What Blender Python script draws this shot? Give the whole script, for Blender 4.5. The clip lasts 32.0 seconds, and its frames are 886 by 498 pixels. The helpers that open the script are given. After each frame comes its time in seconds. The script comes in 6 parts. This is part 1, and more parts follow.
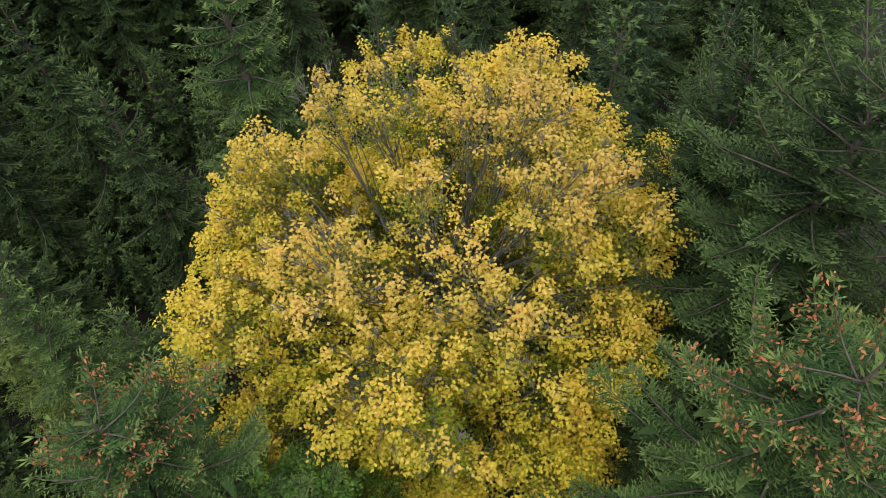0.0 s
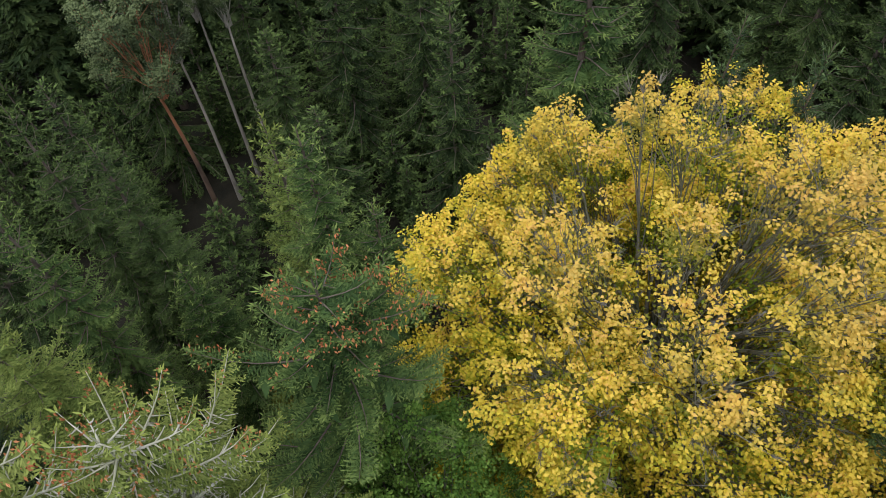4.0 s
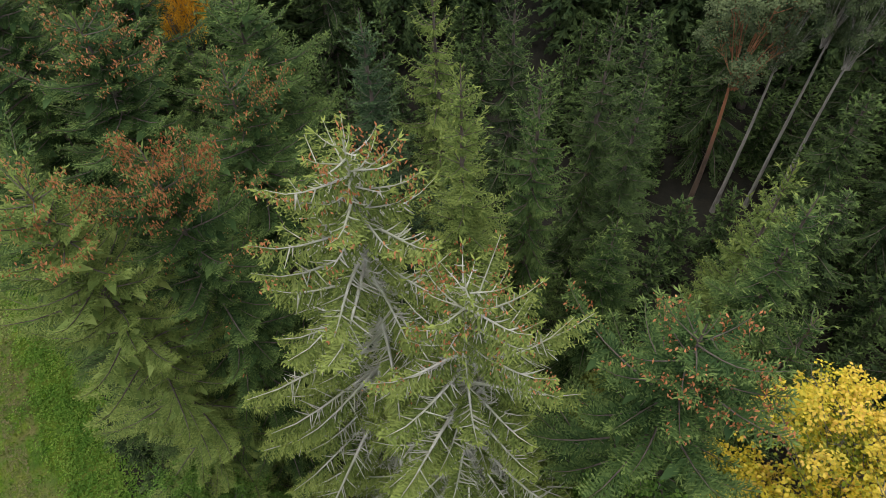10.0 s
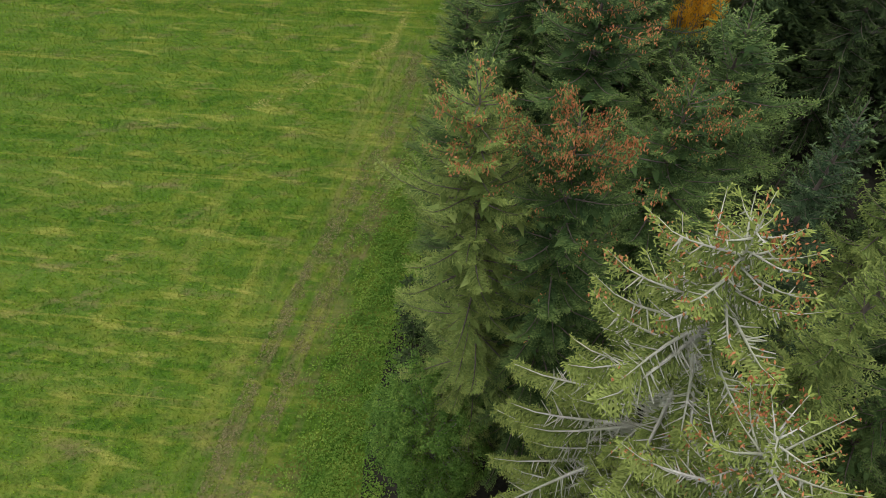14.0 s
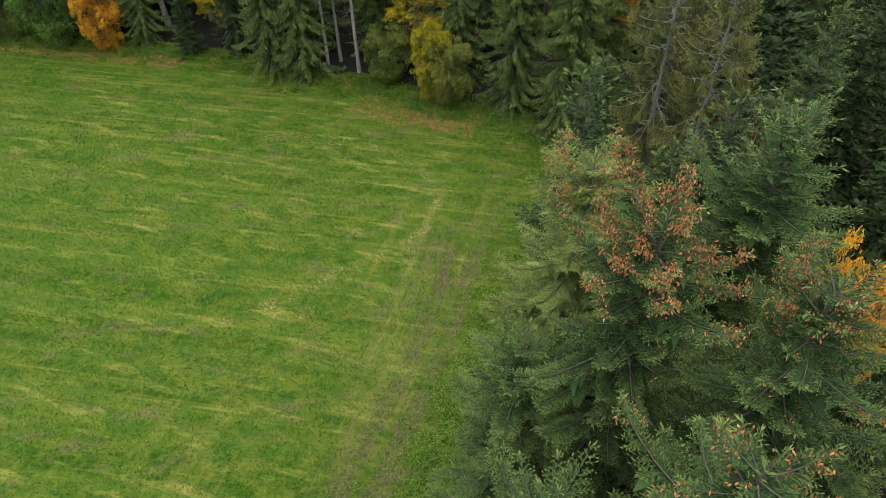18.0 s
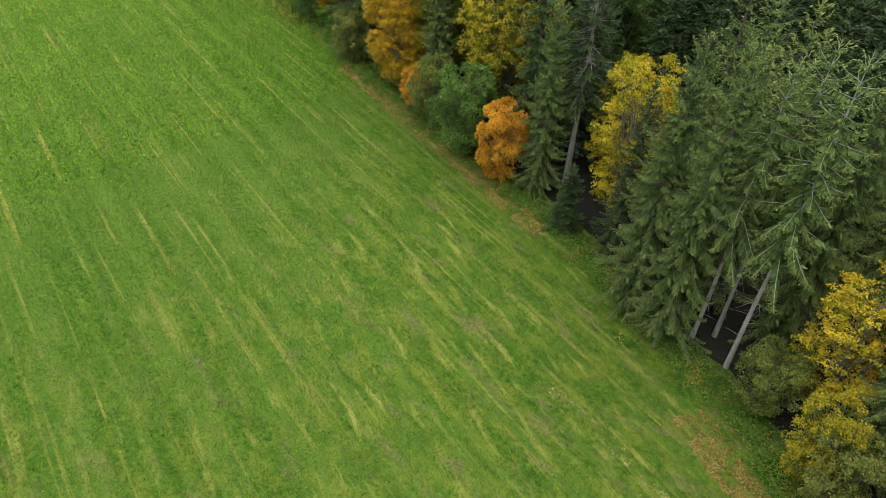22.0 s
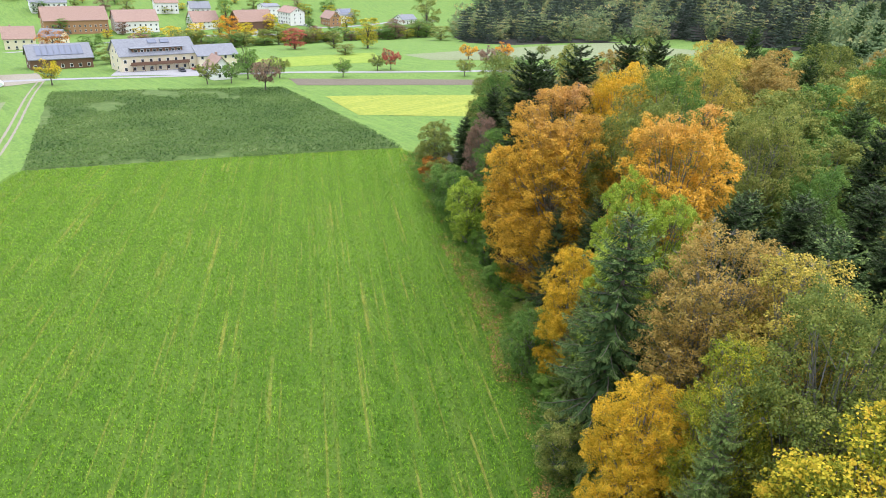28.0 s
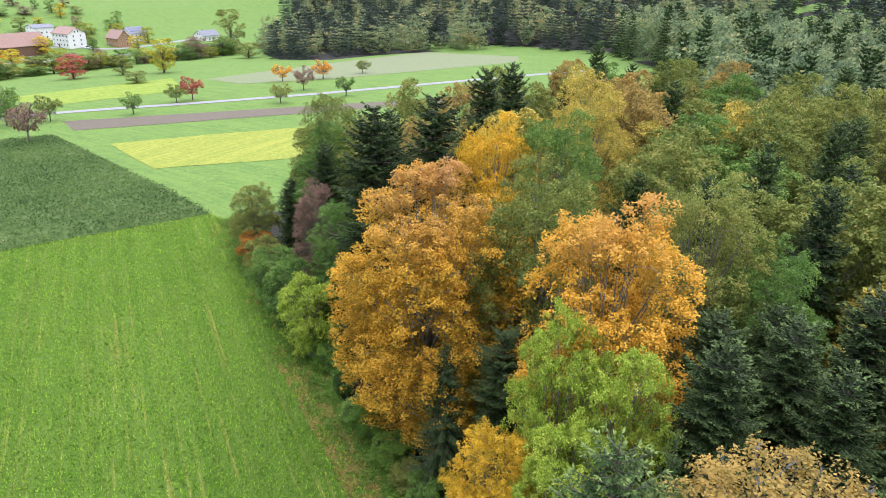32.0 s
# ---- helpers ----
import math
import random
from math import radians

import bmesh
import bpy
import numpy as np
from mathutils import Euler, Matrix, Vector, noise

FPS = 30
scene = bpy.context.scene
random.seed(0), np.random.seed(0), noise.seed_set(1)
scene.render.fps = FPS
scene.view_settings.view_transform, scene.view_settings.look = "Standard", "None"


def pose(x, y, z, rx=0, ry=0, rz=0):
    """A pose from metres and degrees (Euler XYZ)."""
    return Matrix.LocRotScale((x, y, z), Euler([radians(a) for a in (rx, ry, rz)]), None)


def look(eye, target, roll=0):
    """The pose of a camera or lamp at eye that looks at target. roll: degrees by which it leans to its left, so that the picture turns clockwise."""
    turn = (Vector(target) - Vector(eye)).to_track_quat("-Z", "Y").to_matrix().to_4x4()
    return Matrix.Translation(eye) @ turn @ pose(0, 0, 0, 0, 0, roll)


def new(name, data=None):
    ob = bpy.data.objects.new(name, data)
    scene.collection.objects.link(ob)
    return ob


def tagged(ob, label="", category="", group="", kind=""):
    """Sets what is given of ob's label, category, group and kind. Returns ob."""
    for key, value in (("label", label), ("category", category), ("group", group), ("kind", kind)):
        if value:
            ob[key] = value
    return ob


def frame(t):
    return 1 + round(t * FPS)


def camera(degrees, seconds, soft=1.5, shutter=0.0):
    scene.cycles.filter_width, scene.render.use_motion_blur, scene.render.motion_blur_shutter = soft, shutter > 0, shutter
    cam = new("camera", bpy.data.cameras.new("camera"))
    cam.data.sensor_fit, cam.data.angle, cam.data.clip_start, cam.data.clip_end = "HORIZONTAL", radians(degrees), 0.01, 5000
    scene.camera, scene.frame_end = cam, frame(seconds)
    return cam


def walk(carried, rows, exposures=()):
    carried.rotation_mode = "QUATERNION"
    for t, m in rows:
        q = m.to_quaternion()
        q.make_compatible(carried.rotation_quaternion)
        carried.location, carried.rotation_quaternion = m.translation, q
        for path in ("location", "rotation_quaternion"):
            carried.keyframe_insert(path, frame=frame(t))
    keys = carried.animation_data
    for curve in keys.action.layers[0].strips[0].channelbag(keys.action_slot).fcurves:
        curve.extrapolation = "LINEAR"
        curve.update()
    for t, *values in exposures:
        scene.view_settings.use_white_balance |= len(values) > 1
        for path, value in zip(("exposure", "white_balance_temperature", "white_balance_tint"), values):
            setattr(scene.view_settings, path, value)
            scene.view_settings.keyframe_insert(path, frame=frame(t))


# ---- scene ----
cam = camera(66.0, 32.0, soft=0.75)
METRES, EYE, TILT, LEAN, TURN = 100.0, 36.3, 0.0, 0.0, 33.9
ROWS = [
    (0.0, 0.0, 0.0, 0.0, -3.58, -55.04, 2.51),
    (0.5, -0.0001, 0.0001, -0.0, -0.02, -54.95, 2.55),
    (1.0, -0.0002, 0.0002, -0.0002, 3.75, -54.87, 2.59),
    (1.5, -0.0003, 0.0002, -0.0004, 6.26, -54.82, 2.62),
    (2.0, -0.0005, 0.0003, -0.0005, 8.89, -54.76, 2.66),
    (2.5, -0.0006, 0.0004, -0.0005, 13.55, -54.65, 2.69),
    (3.0, -0.0007, 0.0005, -0.0006, 18.21, -54.56, 2.72),
    (3.5, -0.0009, 0.0006, -0.0006, 23.29, -54.44, 2.76),
    (4.0, -0.0011, 0.0005, -0.0006, 30.26, -54.2, 2.74),
    (4.5, -0.0013, 0.0006, -0.0008, 35.7, -54.05, 2.74),
    (6.5, -0.0012, 0.0003, -0.0017, 50.63, -53.56, 2.68),
    (7.0, -0.0014, 0.0003, -0.0018, 53.58, -53.5, 2.65),
    (7.5, -0.0015, 0.0002, -0.0017, 58.72, -53.38, 2.58),
    (8.0, -0.0016, -0.0, -0.0016, 64.26, -53.2, 2.46),
    (8.5, -0.0016, -0.0003, -0.0012, 69.66, -53.08, 2.34),
    (9.0, -0.0018, -0.0005, -0.0005, 75.15, -53.0, 2.21),
    (9.5, -0.0018, -0.0008, 0.0, 81.0, -52.85, 2.09),
    (10.0, -0.0019, -0.0009, 0.0005, 86.82, -52.77, 1.98),
    (10.5, -0.0019, -0.001, 0.0009, 92.73, -52.67, 1.89),
    (11.0, -0.0018, -0.0013, 0.0011, 98.65, -52.59, 1.71),
    (11.5, -0.0018, -0.0016, 0.0012, 104.58, -52.5, 1.59),
    (12.0, -0.0017, -0.0019, 0.0012, 110.53, -52.4, 1.38),
    (12.5, -0.0017, -0.0021, 0.0014, 116.45, -52.38, 1.31),
    (13.0, -0.0018, -0.0022, 0.0015, 122.06, -52.34, 1.12),
    (13.5, -0.0024, -0.0028, 0.0015, 128.46, -52.25, 0.98),
    (15.5, -0.0284, -0.0271, 0.0022, 136.51, -52.05, 0.79),
    (16.0, -0.0404, -0.0396, 0.0032, 136.48, -52.01, 0.83),
    (16.5, -0.0541, -0.054, 0.0043, 136.47, -51.96, 0.83),
    (17.0, -0.069, -0.07, 0.0055, 136.44, -51.17, 0.83),
    (17.5, -0.0856, -0.0873, 0.0065, 136.46, -49.03, 0.85),
    (18.0, -0.103, -0.1058, 0.0079, 136.5, -46.17, 0.83),
    (18.5, -0.1213, -0.1254, 0.0094, 136.5, -43.31, 0.81),
    (19.0, -0.14, -0.1455, 0.011, 136.56, -41.18, 0.78),
    (19.5, -0.1595, -0.1662, 0.0129, 136.58, -40.83, 0.8),
    (20.0, -0.1783, -0.189, 0.0165, 140.85, -40.97, 0.62),
    (20.5, -0.1985, -0.2124, 0.0183, 153.65, -41.05, -0.04),
    (21.0, -0.2172, -0.2356, 0.018, 167.07, -41.06, -0.76),
    (21.5, -0.2339, -0.2602, 0.0192, 175.76, -41.21, -1.28),
    (22.0, -0.2484, -0.286, 0.0208, 181.64, -41.32, -1.52),
    (22.5, -0.2602, -0.3136, 0.0222, 195.58, -41.76, -1.95),
    (23.0, -0.271, -0.343, 0.0253, 206.98, -42.35, -2.24),
    (23.5, -0.2765, -0.3714, 0.0282, 207.31, -42.41, -2.28),
    (24.0, -0.2783, -0.3993, 0.0302, 207.29, -42.32, -2.34),
    (24.5, -0.2769, -0.4287, 0.0327, 207.25, -40.19, -2.34),
    (25.0, -0.2737, -0.4575, 0.0343, 207.28, -36.48, -2.35),
    (25.5, -0.2677, -0.486, 0.0357, 207.24, -32.75, -2.42),
    (26.0, -0.2598, -0.5149, 0.0368, 207.23, -29.04, -2.45),
    (26.5, -0.2508, -0.5433, 0.0378, 207.24, -25.55, -2.46),
    (28.5, -0.2049, -0.6573, 0.041, 206.16, -24.34, -2.43),
    (29.0, -0.1917, -0.6863, 0.0419, 204.52, -24.25, -2.39),
    (29.5, -0.1781, -0.7151, 0.0432, 203.49, -24.2, -2.33),
    (30.0, -0.1647, -0.7444, 0.0441, 203.2, -24.18, -2.31),
    (30.5, -0.1512, -0.7736, 0.0449, 201.76, -24.1, -2.28),
    (31.0, -0.1377, -0.8029, 0.0462, 199.54, -23.99, -2.2),
    (31.5, -0.1247, -0.8326, 0.0473, 196.16, -23.85, -2.08),
    (32.0, -0.1121, -0.8626, 0.0484, 191.38, -23.66, -1.88),
]
EXPOSURES = [(0.0, 0.5, 6250, 11), (7.0, 0.6, 6300, 11), (13.0, 0.53, 6450, 10), (20.0, 0.92, 6300, 12), (23.0, 1.0, 6400, 10), (26.0, 1.25, 6150, 11), (29.0, 1.36, 5800, 19), (32.0, 1.34, 5750, 22)]
walk(cam, [(t, pose(0, 0, EYE, TILT, LEAN, TURN) @ pose(METRES * x, METRES * y, METRES * z, 90 + pitch, roll, yaw)) for t, x, y, z, yaw, pitch, roll in ROWS],
     exposures=EXPOSURES)

# ---- world and light: a bright overcast sky ----
world = bpy.data.worlds.new("overcast")
scene.world = world
world.use_nodes = True
wn = world.node_tree
sky = wn.nodes.new("ShaderNodeTexSky")
sky.sky_type = "NISHITA"
sky.sun_disc = False
sky.sun_elevation, sky.sun_rotation = radians(48), radians(200)
sky.air_density, sky.dust_density, sky.ozone_density = 1.0, 6.0, 0.6
# the cloud layer evens the sky out and takes most of its blue away
cloud = wn.nodes.new("ShaderNodeMix")
cloud.data_type = "RGBA"
cloud.inputs[0].default_value = 0.75
cloud.inputs[7].default_value = (9.0, 9.4, 9.8, 1)
wn.links.new(sky.outputs[0], cloud.inputs[6])
wn.links.new(cloud.outputs[2], wn.nodes["Background"].inputs[0])
wn.nodes["Background"].inputs[1].default_value = 0.078
sun = new("sun", bpy.data.lights.new("sun", "SUN"))
sun.data.energy, sun.data.angle, sun.data.color = 1.7, radians(90), (1.0, 0.96, 0.9)
sun.matrix_world = look((0, 0, 120), (-12, 8, 0))

# ---- materials ----


class Nodes:
    """A short hand for node materials."""

    def __init__(self, name, rough=0.8, metal=0.0):
        self.mat = bpy.data.materials.new(name)
        self.mat.use_nodes = True
        self.tree = self.mat.node_tree
        self.bsdf = self.tree.nodes["Principled BSDF"]
        self.out = self.tree.nodes["Material Output"]
        self.bsdf.inputs["Roughness"].default_value = rough
        self.bsdf.inputs["Metallic"].default_value = metal

    def add(self, kind, **sets):
        n = self.tree.nodes.new(kind)
        for key, value in sets.items():
            setattr(n, key, value)
        return n

    def link(self, a, b):
        self.tree.links.new(a, b)

    def coord(self, scale=(1, 1, 1), turn=0.0, space="Object"):
        """Object coordinates, turned about z by some degrees and scaled."""
        c, m = self.add("ShaderNodeTexCoord"), self.add("ShaderNodeMapping")
        m.vector_type = "TEXTURE"
        m.inputs["Rotation"].default_value = (0, 0, radians(turn))
        m.inputs["Scale"].default_value = [1 / s for s in scale]
        self.link(c.outputs[space], m.inputs[0])
        return m.outputs[0]

    def noise(self, vec, scale=1.0, detail=4.0, rough=0.6, warp=0.0):
        n = self.add("ShaderNodeTexNoise")
        n.inputs["Scale"].default_value, n.inputs["Detail"].default_value = scale, detail
        n.inputs["Roughness"].default_value, n.inputs["Distortion"].default_value = rough, warp
        self.link(vec, n.inputs["Vector"])
        return n.outputs["Fac"]

    def ramp(self, fac, stops):
        r = self.add("ShaderNodeValToRGB")
        e = r.color_ramp.elements
        while len(e) < len(stops):
            e.new(0.5)
        for el, (p, c) in zip(e, stops):
            el.position = p
            el.color = (*c, 1) if len(c) == 3 else c
        self.link(fac, r.inputs[0])
        return r.outputs[0]

    def step(self, fac, lo, hi, top=1.0):
        r = self.add("ShaderNodeMapRange")
        r.inputs[1].default_value, r.inputs[2].default_value, r.inputs[4].default_value = lo, hi, top
        self.link(fac, r.inputs[0])
        return r.outputs[0]

    def mix(self, fac, a, b, how="MIX"):
        m = self.add("ShaderNodeMix", data_type="RGBA", blend_type=how)
        for value, socket in ((fac, m.inputs[0]), (a, m.inputs[6]), (b, m.inputs[7])):
            if isinstance(value, (int, float)):
                socket.default_value = value
            elif isinstance(value, tuple):
                socket.default_value = (*value, 1)
            else:
                self.link(value, socket)
        return m.outputs[2]

    def math(self, how, a, b):
        m = self.add("ShaderNodeMath", operation=how)
        for value, socket in ((a, m.inputs[0]), (b, m.inputs[1])):
            if isinstance(value, (int, float)):
                socket.default_value = value
            else:
                self.link(value, socket)
        return m.outputs[0]

    def bump(self, height, strength=0.5, distance=0.05):
        b = self.add("ShaderNodeBump")
        b.inputs["Strength"].default_value, b.inputs["Distance"].default_value = strength, distance
        self.link(height, b.inputs["Height"])
        self.link(b.outputs[0], self.bsdf.inputs["Normal"])

    def colour(self, value):
        if isinstance(value, tuple):
            self.bsdf.inputs["Base Color"].default_value = (*value, 1)
        else:
            self.link(value, self.bsdf.inputs["Base Color"])
        return self.mat


def leaf_material(name, stops, high=None, low=None, rise=(8.0, 20.0), through_part=0.4, patch=0.6, rough=0.55, tip=None, gain=1.0, inner=None):
    """Leaves: each leaf takes a tone of the ramp, patches of the crown lean to one end of it, tips of high crowns may
    differ.
    inner: the colour of leaves inside the clumps, darker than outside; still green on beech and maple."""
    n = Nodes(name, rough)
    n.bsdf.inputs["Specular IOR Level"].default_value = 0.08
    geo = n.add("ShaderNodeNewGeometry")
    info = n.add("ShaderNodeObjectInfo")
    vec = n.coord()
    big = n.noise(vec, patch, 3.0, 0.6)
    fac = n.math("ADD", n.math("MULTIPLY", geo.outputs["Random Per Island"], 0.58), n.math("MULTIPLY", n.step(big, 0.36, 0.64), 0.42))
    fac = n.math("ADD", fac, n.math("MULTIPLY", n.math("SUBTRACT", info.outputs["Random"], 0.5), 0.25))
    col = n.ramp(fac, [(p, tuple(min(0.85, gain * v) for v in c)) for p, c in stops])
    if tip:
        # the young shoots at the ends of the boughs are lighter
        grown = n.add("ShaderNodeAttribute", attribute_name="age")
        col = n.mix(n.step(grown.outputs["Fac"], 0.5, 0.95, 0.85), col, tip)
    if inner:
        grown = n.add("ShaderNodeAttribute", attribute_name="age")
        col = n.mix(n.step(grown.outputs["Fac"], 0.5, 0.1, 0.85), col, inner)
    sep = n.add("ShaderNodeSeparateXYZ")
    n.link(vec, sep.inputs[0])
    height = n.math("ADD", sep.outputs[2], n.math("MULTIPLY", n.math("SUBTRACT", n.noise(vec, 0.35, 2.0), 0.5), 9.0))
    if high:
        col = n.mix(n.step(height, rise[1] - 4, rise[1] + 3, 0.75), col, high)
    if low:
        col = n.mix(n.step(height, rise[0] + 4, rise[0] - 4, 0.85), col, low)
    n.colour(col)
    trans, mixer = n.add("ShaderNodeBsdfTranslucent"), n.add("ShaderNodeMixShader")
    n.link(col, trans.inputs[0])
    mixer.inputs[0].default_value = through_part
    n.link(n.bsdf.outputs[0], mixer.inputs[1])
    n.link(trans.outputs[0], mixer.inputs[2])
    n.link(mixer.outputs[0], n.out.inputs[0])
    return n.mat


def bark_material(name, dark, light, moss=None, scale=3.0, upper=None, start=9.0):
    n = Nodes(name, 0.92)
    vec = n.coord((1, 1, 0.25))
    col = n.ramp(n.noise(vec, scale, 6.0, 0.65), [(0.3, dark), (0.65, light)])
    if moss:
        col = n.mix(n.step(n.noise(n.coord(), 1.2, 4.0), 0.42, 0.6, 0.9), col, moss)
    if upper:
        sep = n.add("ShaderNodeSeparateXYZ")
        n.link(n.coord(), sep.inputs[0])
        col = n.mix(n.step(sep.outputs[2], start, start + 4), col, upper)
    n.bump(n.noise(vec, scale * 3, 4.0), 0.6, 0.03)
    return n.colour(col)


SPRUCE_DARK = leaf_material("spruce_needles_dark", [(0.1, (0.012, 0.022, 0.009)), (0.5, (0.027, 0.046, 0.017)), (0.9, (0.052, 0.076, 0.026))], through_part=0.1, tip=(0.115, 0.172, 0.05), gain=1.5)
SPRUCE = leaf_material("spruce_needles", [(0.1, (0.02, 0.042, 0.014)), (0.5, (0.042, 0.078, 0.024)), (0.9, (0.08, 0.122, 0.036))], through_part=0.12, tip=(0.18, 0.245, 0.068), gain=1.35)
# open-sky light at the wood's edge put into a brighter copy of the needles
SPRUCE_EDGE_LIT = leaf_material("spruce_needles_edge_lit", [(0.1, (0.022, 0.04, 0.012)), (0.5, (0.05, 0.08, 0.02)), (0.9, (0.09, 0.122, 0.032))], through_part=0.12, tip=(0.26, 0.3, 0.08), gain=2.15)
SPRUCE_BLUE = leaf_material("spruce_needles_blue", [(0.1, (0.02, 0.042, 0.019)), (0.5, (0.04, 0.073, 0.034)), (0.9, (0.075, 0.115, 0.055))], through_part=0.12, tip=(0.12, 0.18, 0.075), gain=1.1)
SPRUCE_LIGHT = leaf_material("spruce_needles_light", [(0.1, (0.045, 0.068, 0.018)), (0.5, (0.095, 0.135, 0.034)), (0.9, (0.17, 0.21, 0.06))], through_part=0.12, tip=(0.23, 0.28, 0.07), gain=1.5)
SPRUCE_PALE = leaf_material("spruce_needles_pale", [(0.1, (0.05, 0.072, 0.018)), (0.5, (0.115, 0.155, 0.038)), (0.9, (0.2, 0.235, 0.07))], through_part=0.12, tip=(0.27, 0.325, 0.078), gain=1.15)
PINE = leaf_material("pine_needles", [(0.1, (0.035, 0.055, 0.025)), (0.5, (0.07, 0.1, 0.05)), (0.9, (0.12, 0.15, 0.075))], through_part=0.12, tip=(0.15, 0.19, 0.085), gain=1.05)
CONES = leaf_material("brown_cones", [(0.1, (0.22, 0.085, 0.035)), (0.5, (0.4, 0.165, 0.075)), (0.9, (0.52, 0.25, 0.12))], through_part=0.0, gain=1.2)
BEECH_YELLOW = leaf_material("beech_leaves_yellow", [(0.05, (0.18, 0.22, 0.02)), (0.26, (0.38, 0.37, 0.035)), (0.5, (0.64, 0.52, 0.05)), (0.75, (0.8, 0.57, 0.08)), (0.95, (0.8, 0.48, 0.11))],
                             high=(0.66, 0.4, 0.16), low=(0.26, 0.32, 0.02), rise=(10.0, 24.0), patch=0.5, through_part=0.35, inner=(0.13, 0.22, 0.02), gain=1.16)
NETTLE = leaf_material("nettle_leaves", [(0.05, (0.06, 0.13, 0.02)), (0.5, (0.11, 0.21, 0.03)), (0.95, (0.2, 0.28, 0.05))], gain=1.2)
YELLOW = leaf_material("leaves_yellow", [(0.05, (0.12, 0.15, 0.012)), (0.35, (0.38, 0.33, 0.022)), (0.7, (0.66, 0.5, 0.035)), (0.95, (0.72, 0.5, 0.04))], low=(0.2, 0.22, 0.025), rise=(1.0, 30.0), gain=1.15)
GOLD = leaf_material("leaves_gold", [(0.05, (0.2, 0.14, 0.015)), (0.35, (0.4, 0.2, 0.018)), (0.7, (0.58, 0.27, 0.025)), (0.95, (0.62, 0.3, 0.05))], gain=1.25)
ORANGE = leaf_material("leaves_orange", [(0.05, (0.26, 0.12, 0.016)), (0.35, (0.52, 0.27, 0.024)), (0.7, (0.68, 0.37, 0.035)), (0.95, (0.72, 0.45, 0.06))], gain=1.3)
RUST = leaf_material("leaves_rust", [(0.05, (0.16, 0.075, 0.018)), (0.35, (0.33, 0.15, 0.025)), (0.7, (0.46, 0.21, 0.04)), (0.95, (0.5, 0.27, 0.08))], high=(0.34, 0.19, 0.12), rise=(0.0, 19.0), gain=1.4)
TAN = leaf_material("leaves_tan", [(0.05, (0.13, 0.105, 0.032)), (0.35, (0.22, 0.172, 0.045)), (0.7, (0.32, 0.228, 0.06)), (0.95, (0.4, 0.27, 0.075))], gain=1.35)
OLIVE = leaf_material("leaves_olive", [(0.05, (0.05, 0.072, 0.016)), (0.35, (0.095, 0.122, 0.026)), (0.7, (0.15, 0.165, 0.036)), (0.95, (0.23, 0.21, 0.06))], gain=1.8)
YELLOW_GREEN = leaf_material("leaves_yellow_green", [(0.05, (0.08, 0.12, 0.014)), (0.35, (0.2, 0.24, 0.022)), (0.7, (0.38, 0.34, 0.03)), (0.95, (0.55, 0.4, 0.035))], gain=1.3)
GREEN = leaf_material("leaves_green", [(0.05, (0.03, 0.065, 0.014)), (0.35, (0.06, 0.115, 0.022)), (0.7, (0.1, 0.165, 0.034)), (0.95, (0.16, 0.22, 0.05))], gain=1.75)
LIME = leaf_material("leaves_lime", [(0.05, (0.11, 0.17, 0.02)), (0.35, (0.2, 0.28, 0.03)), (0.7, (0.32, 0.4, 0.05)), (0.95, (0.45, 0.48, 0.09))], gain=1.3)
GOLDEN_YELLOW = leaf_material("leaves_golden_yellow", [(0.05, (0.24, 0.2, 0.016)), (0.35, (0.48, 0.33, 0.022)), (0.7, (0.7, 0.44, 0.032)), (0.95, (0.74, 0.45, 0.045))], gain=1.1)
RUST_GOLD = leaf_material("leaves_rust_gold", [(0.05, (0.2, 0.14, 0.016)), (0.35, (0.44, 0.265, 0.025)), (0.65, (0.56, 0.335, 0.035)), (0.95, (0.58, 0.36, 0.06))], high=(0.48, 0.27, 0.12), rise=(0.0, 24.0), gain=1.38, inner=(0.4, 0.25, 0.03))
OLIVE_GOLD = leaf_material("leaves_olive_gold", [(0.05, (0.1, 0.095, 0.018)), (0.35, (0.2, 0.18, 0.032)), (0.7, (0.34, 0.275, 0.05)), (0.95, (0.46, 0.32, 0.07))], gain=1.7)
# far broadleaf trees: greyer and paler than the near leaves
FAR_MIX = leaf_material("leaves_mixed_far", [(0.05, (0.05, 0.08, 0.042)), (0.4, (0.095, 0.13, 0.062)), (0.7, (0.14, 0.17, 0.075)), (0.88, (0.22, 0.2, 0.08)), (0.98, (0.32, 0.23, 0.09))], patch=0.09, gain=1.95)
# distance haze put into the needle colour, paler and bluer than near spruces
VALLEY_SPRUCE_HAZED = leaf_material("valley_spruce_needles_hazed", [(0.1, (0.04, 0.062, 0.046)), (0.5, (0.07, 0.1, 0.072)), (0.9, (0.11, 0.145, 0.1))], through_part=0.12, tip=(0.15, 0.195, 0.13))
TAN_NEEDLES = leaf_material("spruce_needles_dry", [(0.1, (0.045, 0.057, 0.022)), (0.5, (0.088, 0.096, 0.034)), (0.9, (0.15, 0.138, 0.05))], through_part=0.12, tip=(0.27, 0.275, 0.07), gain=1.5)
MAPLE = leaf_material("maple_leaves", [(0.05, (0.15, 0.18, 0.018)), (0.35, (0.36, 0.34, 0.026)), (0.7, (0.58, 0.44, 0.035)), (0.95, (0.68, 0.45, 0.05))], gain=1.1, inner=(0.17, 0.22, 0.025))
PINK = leaf_material("leaves_red", [(0.05, (0.3, 0.06, 0.04)), (0.5, (0.48, 0.12, 0.085)), (0.95, (0.6, 0.2, 0.14))])
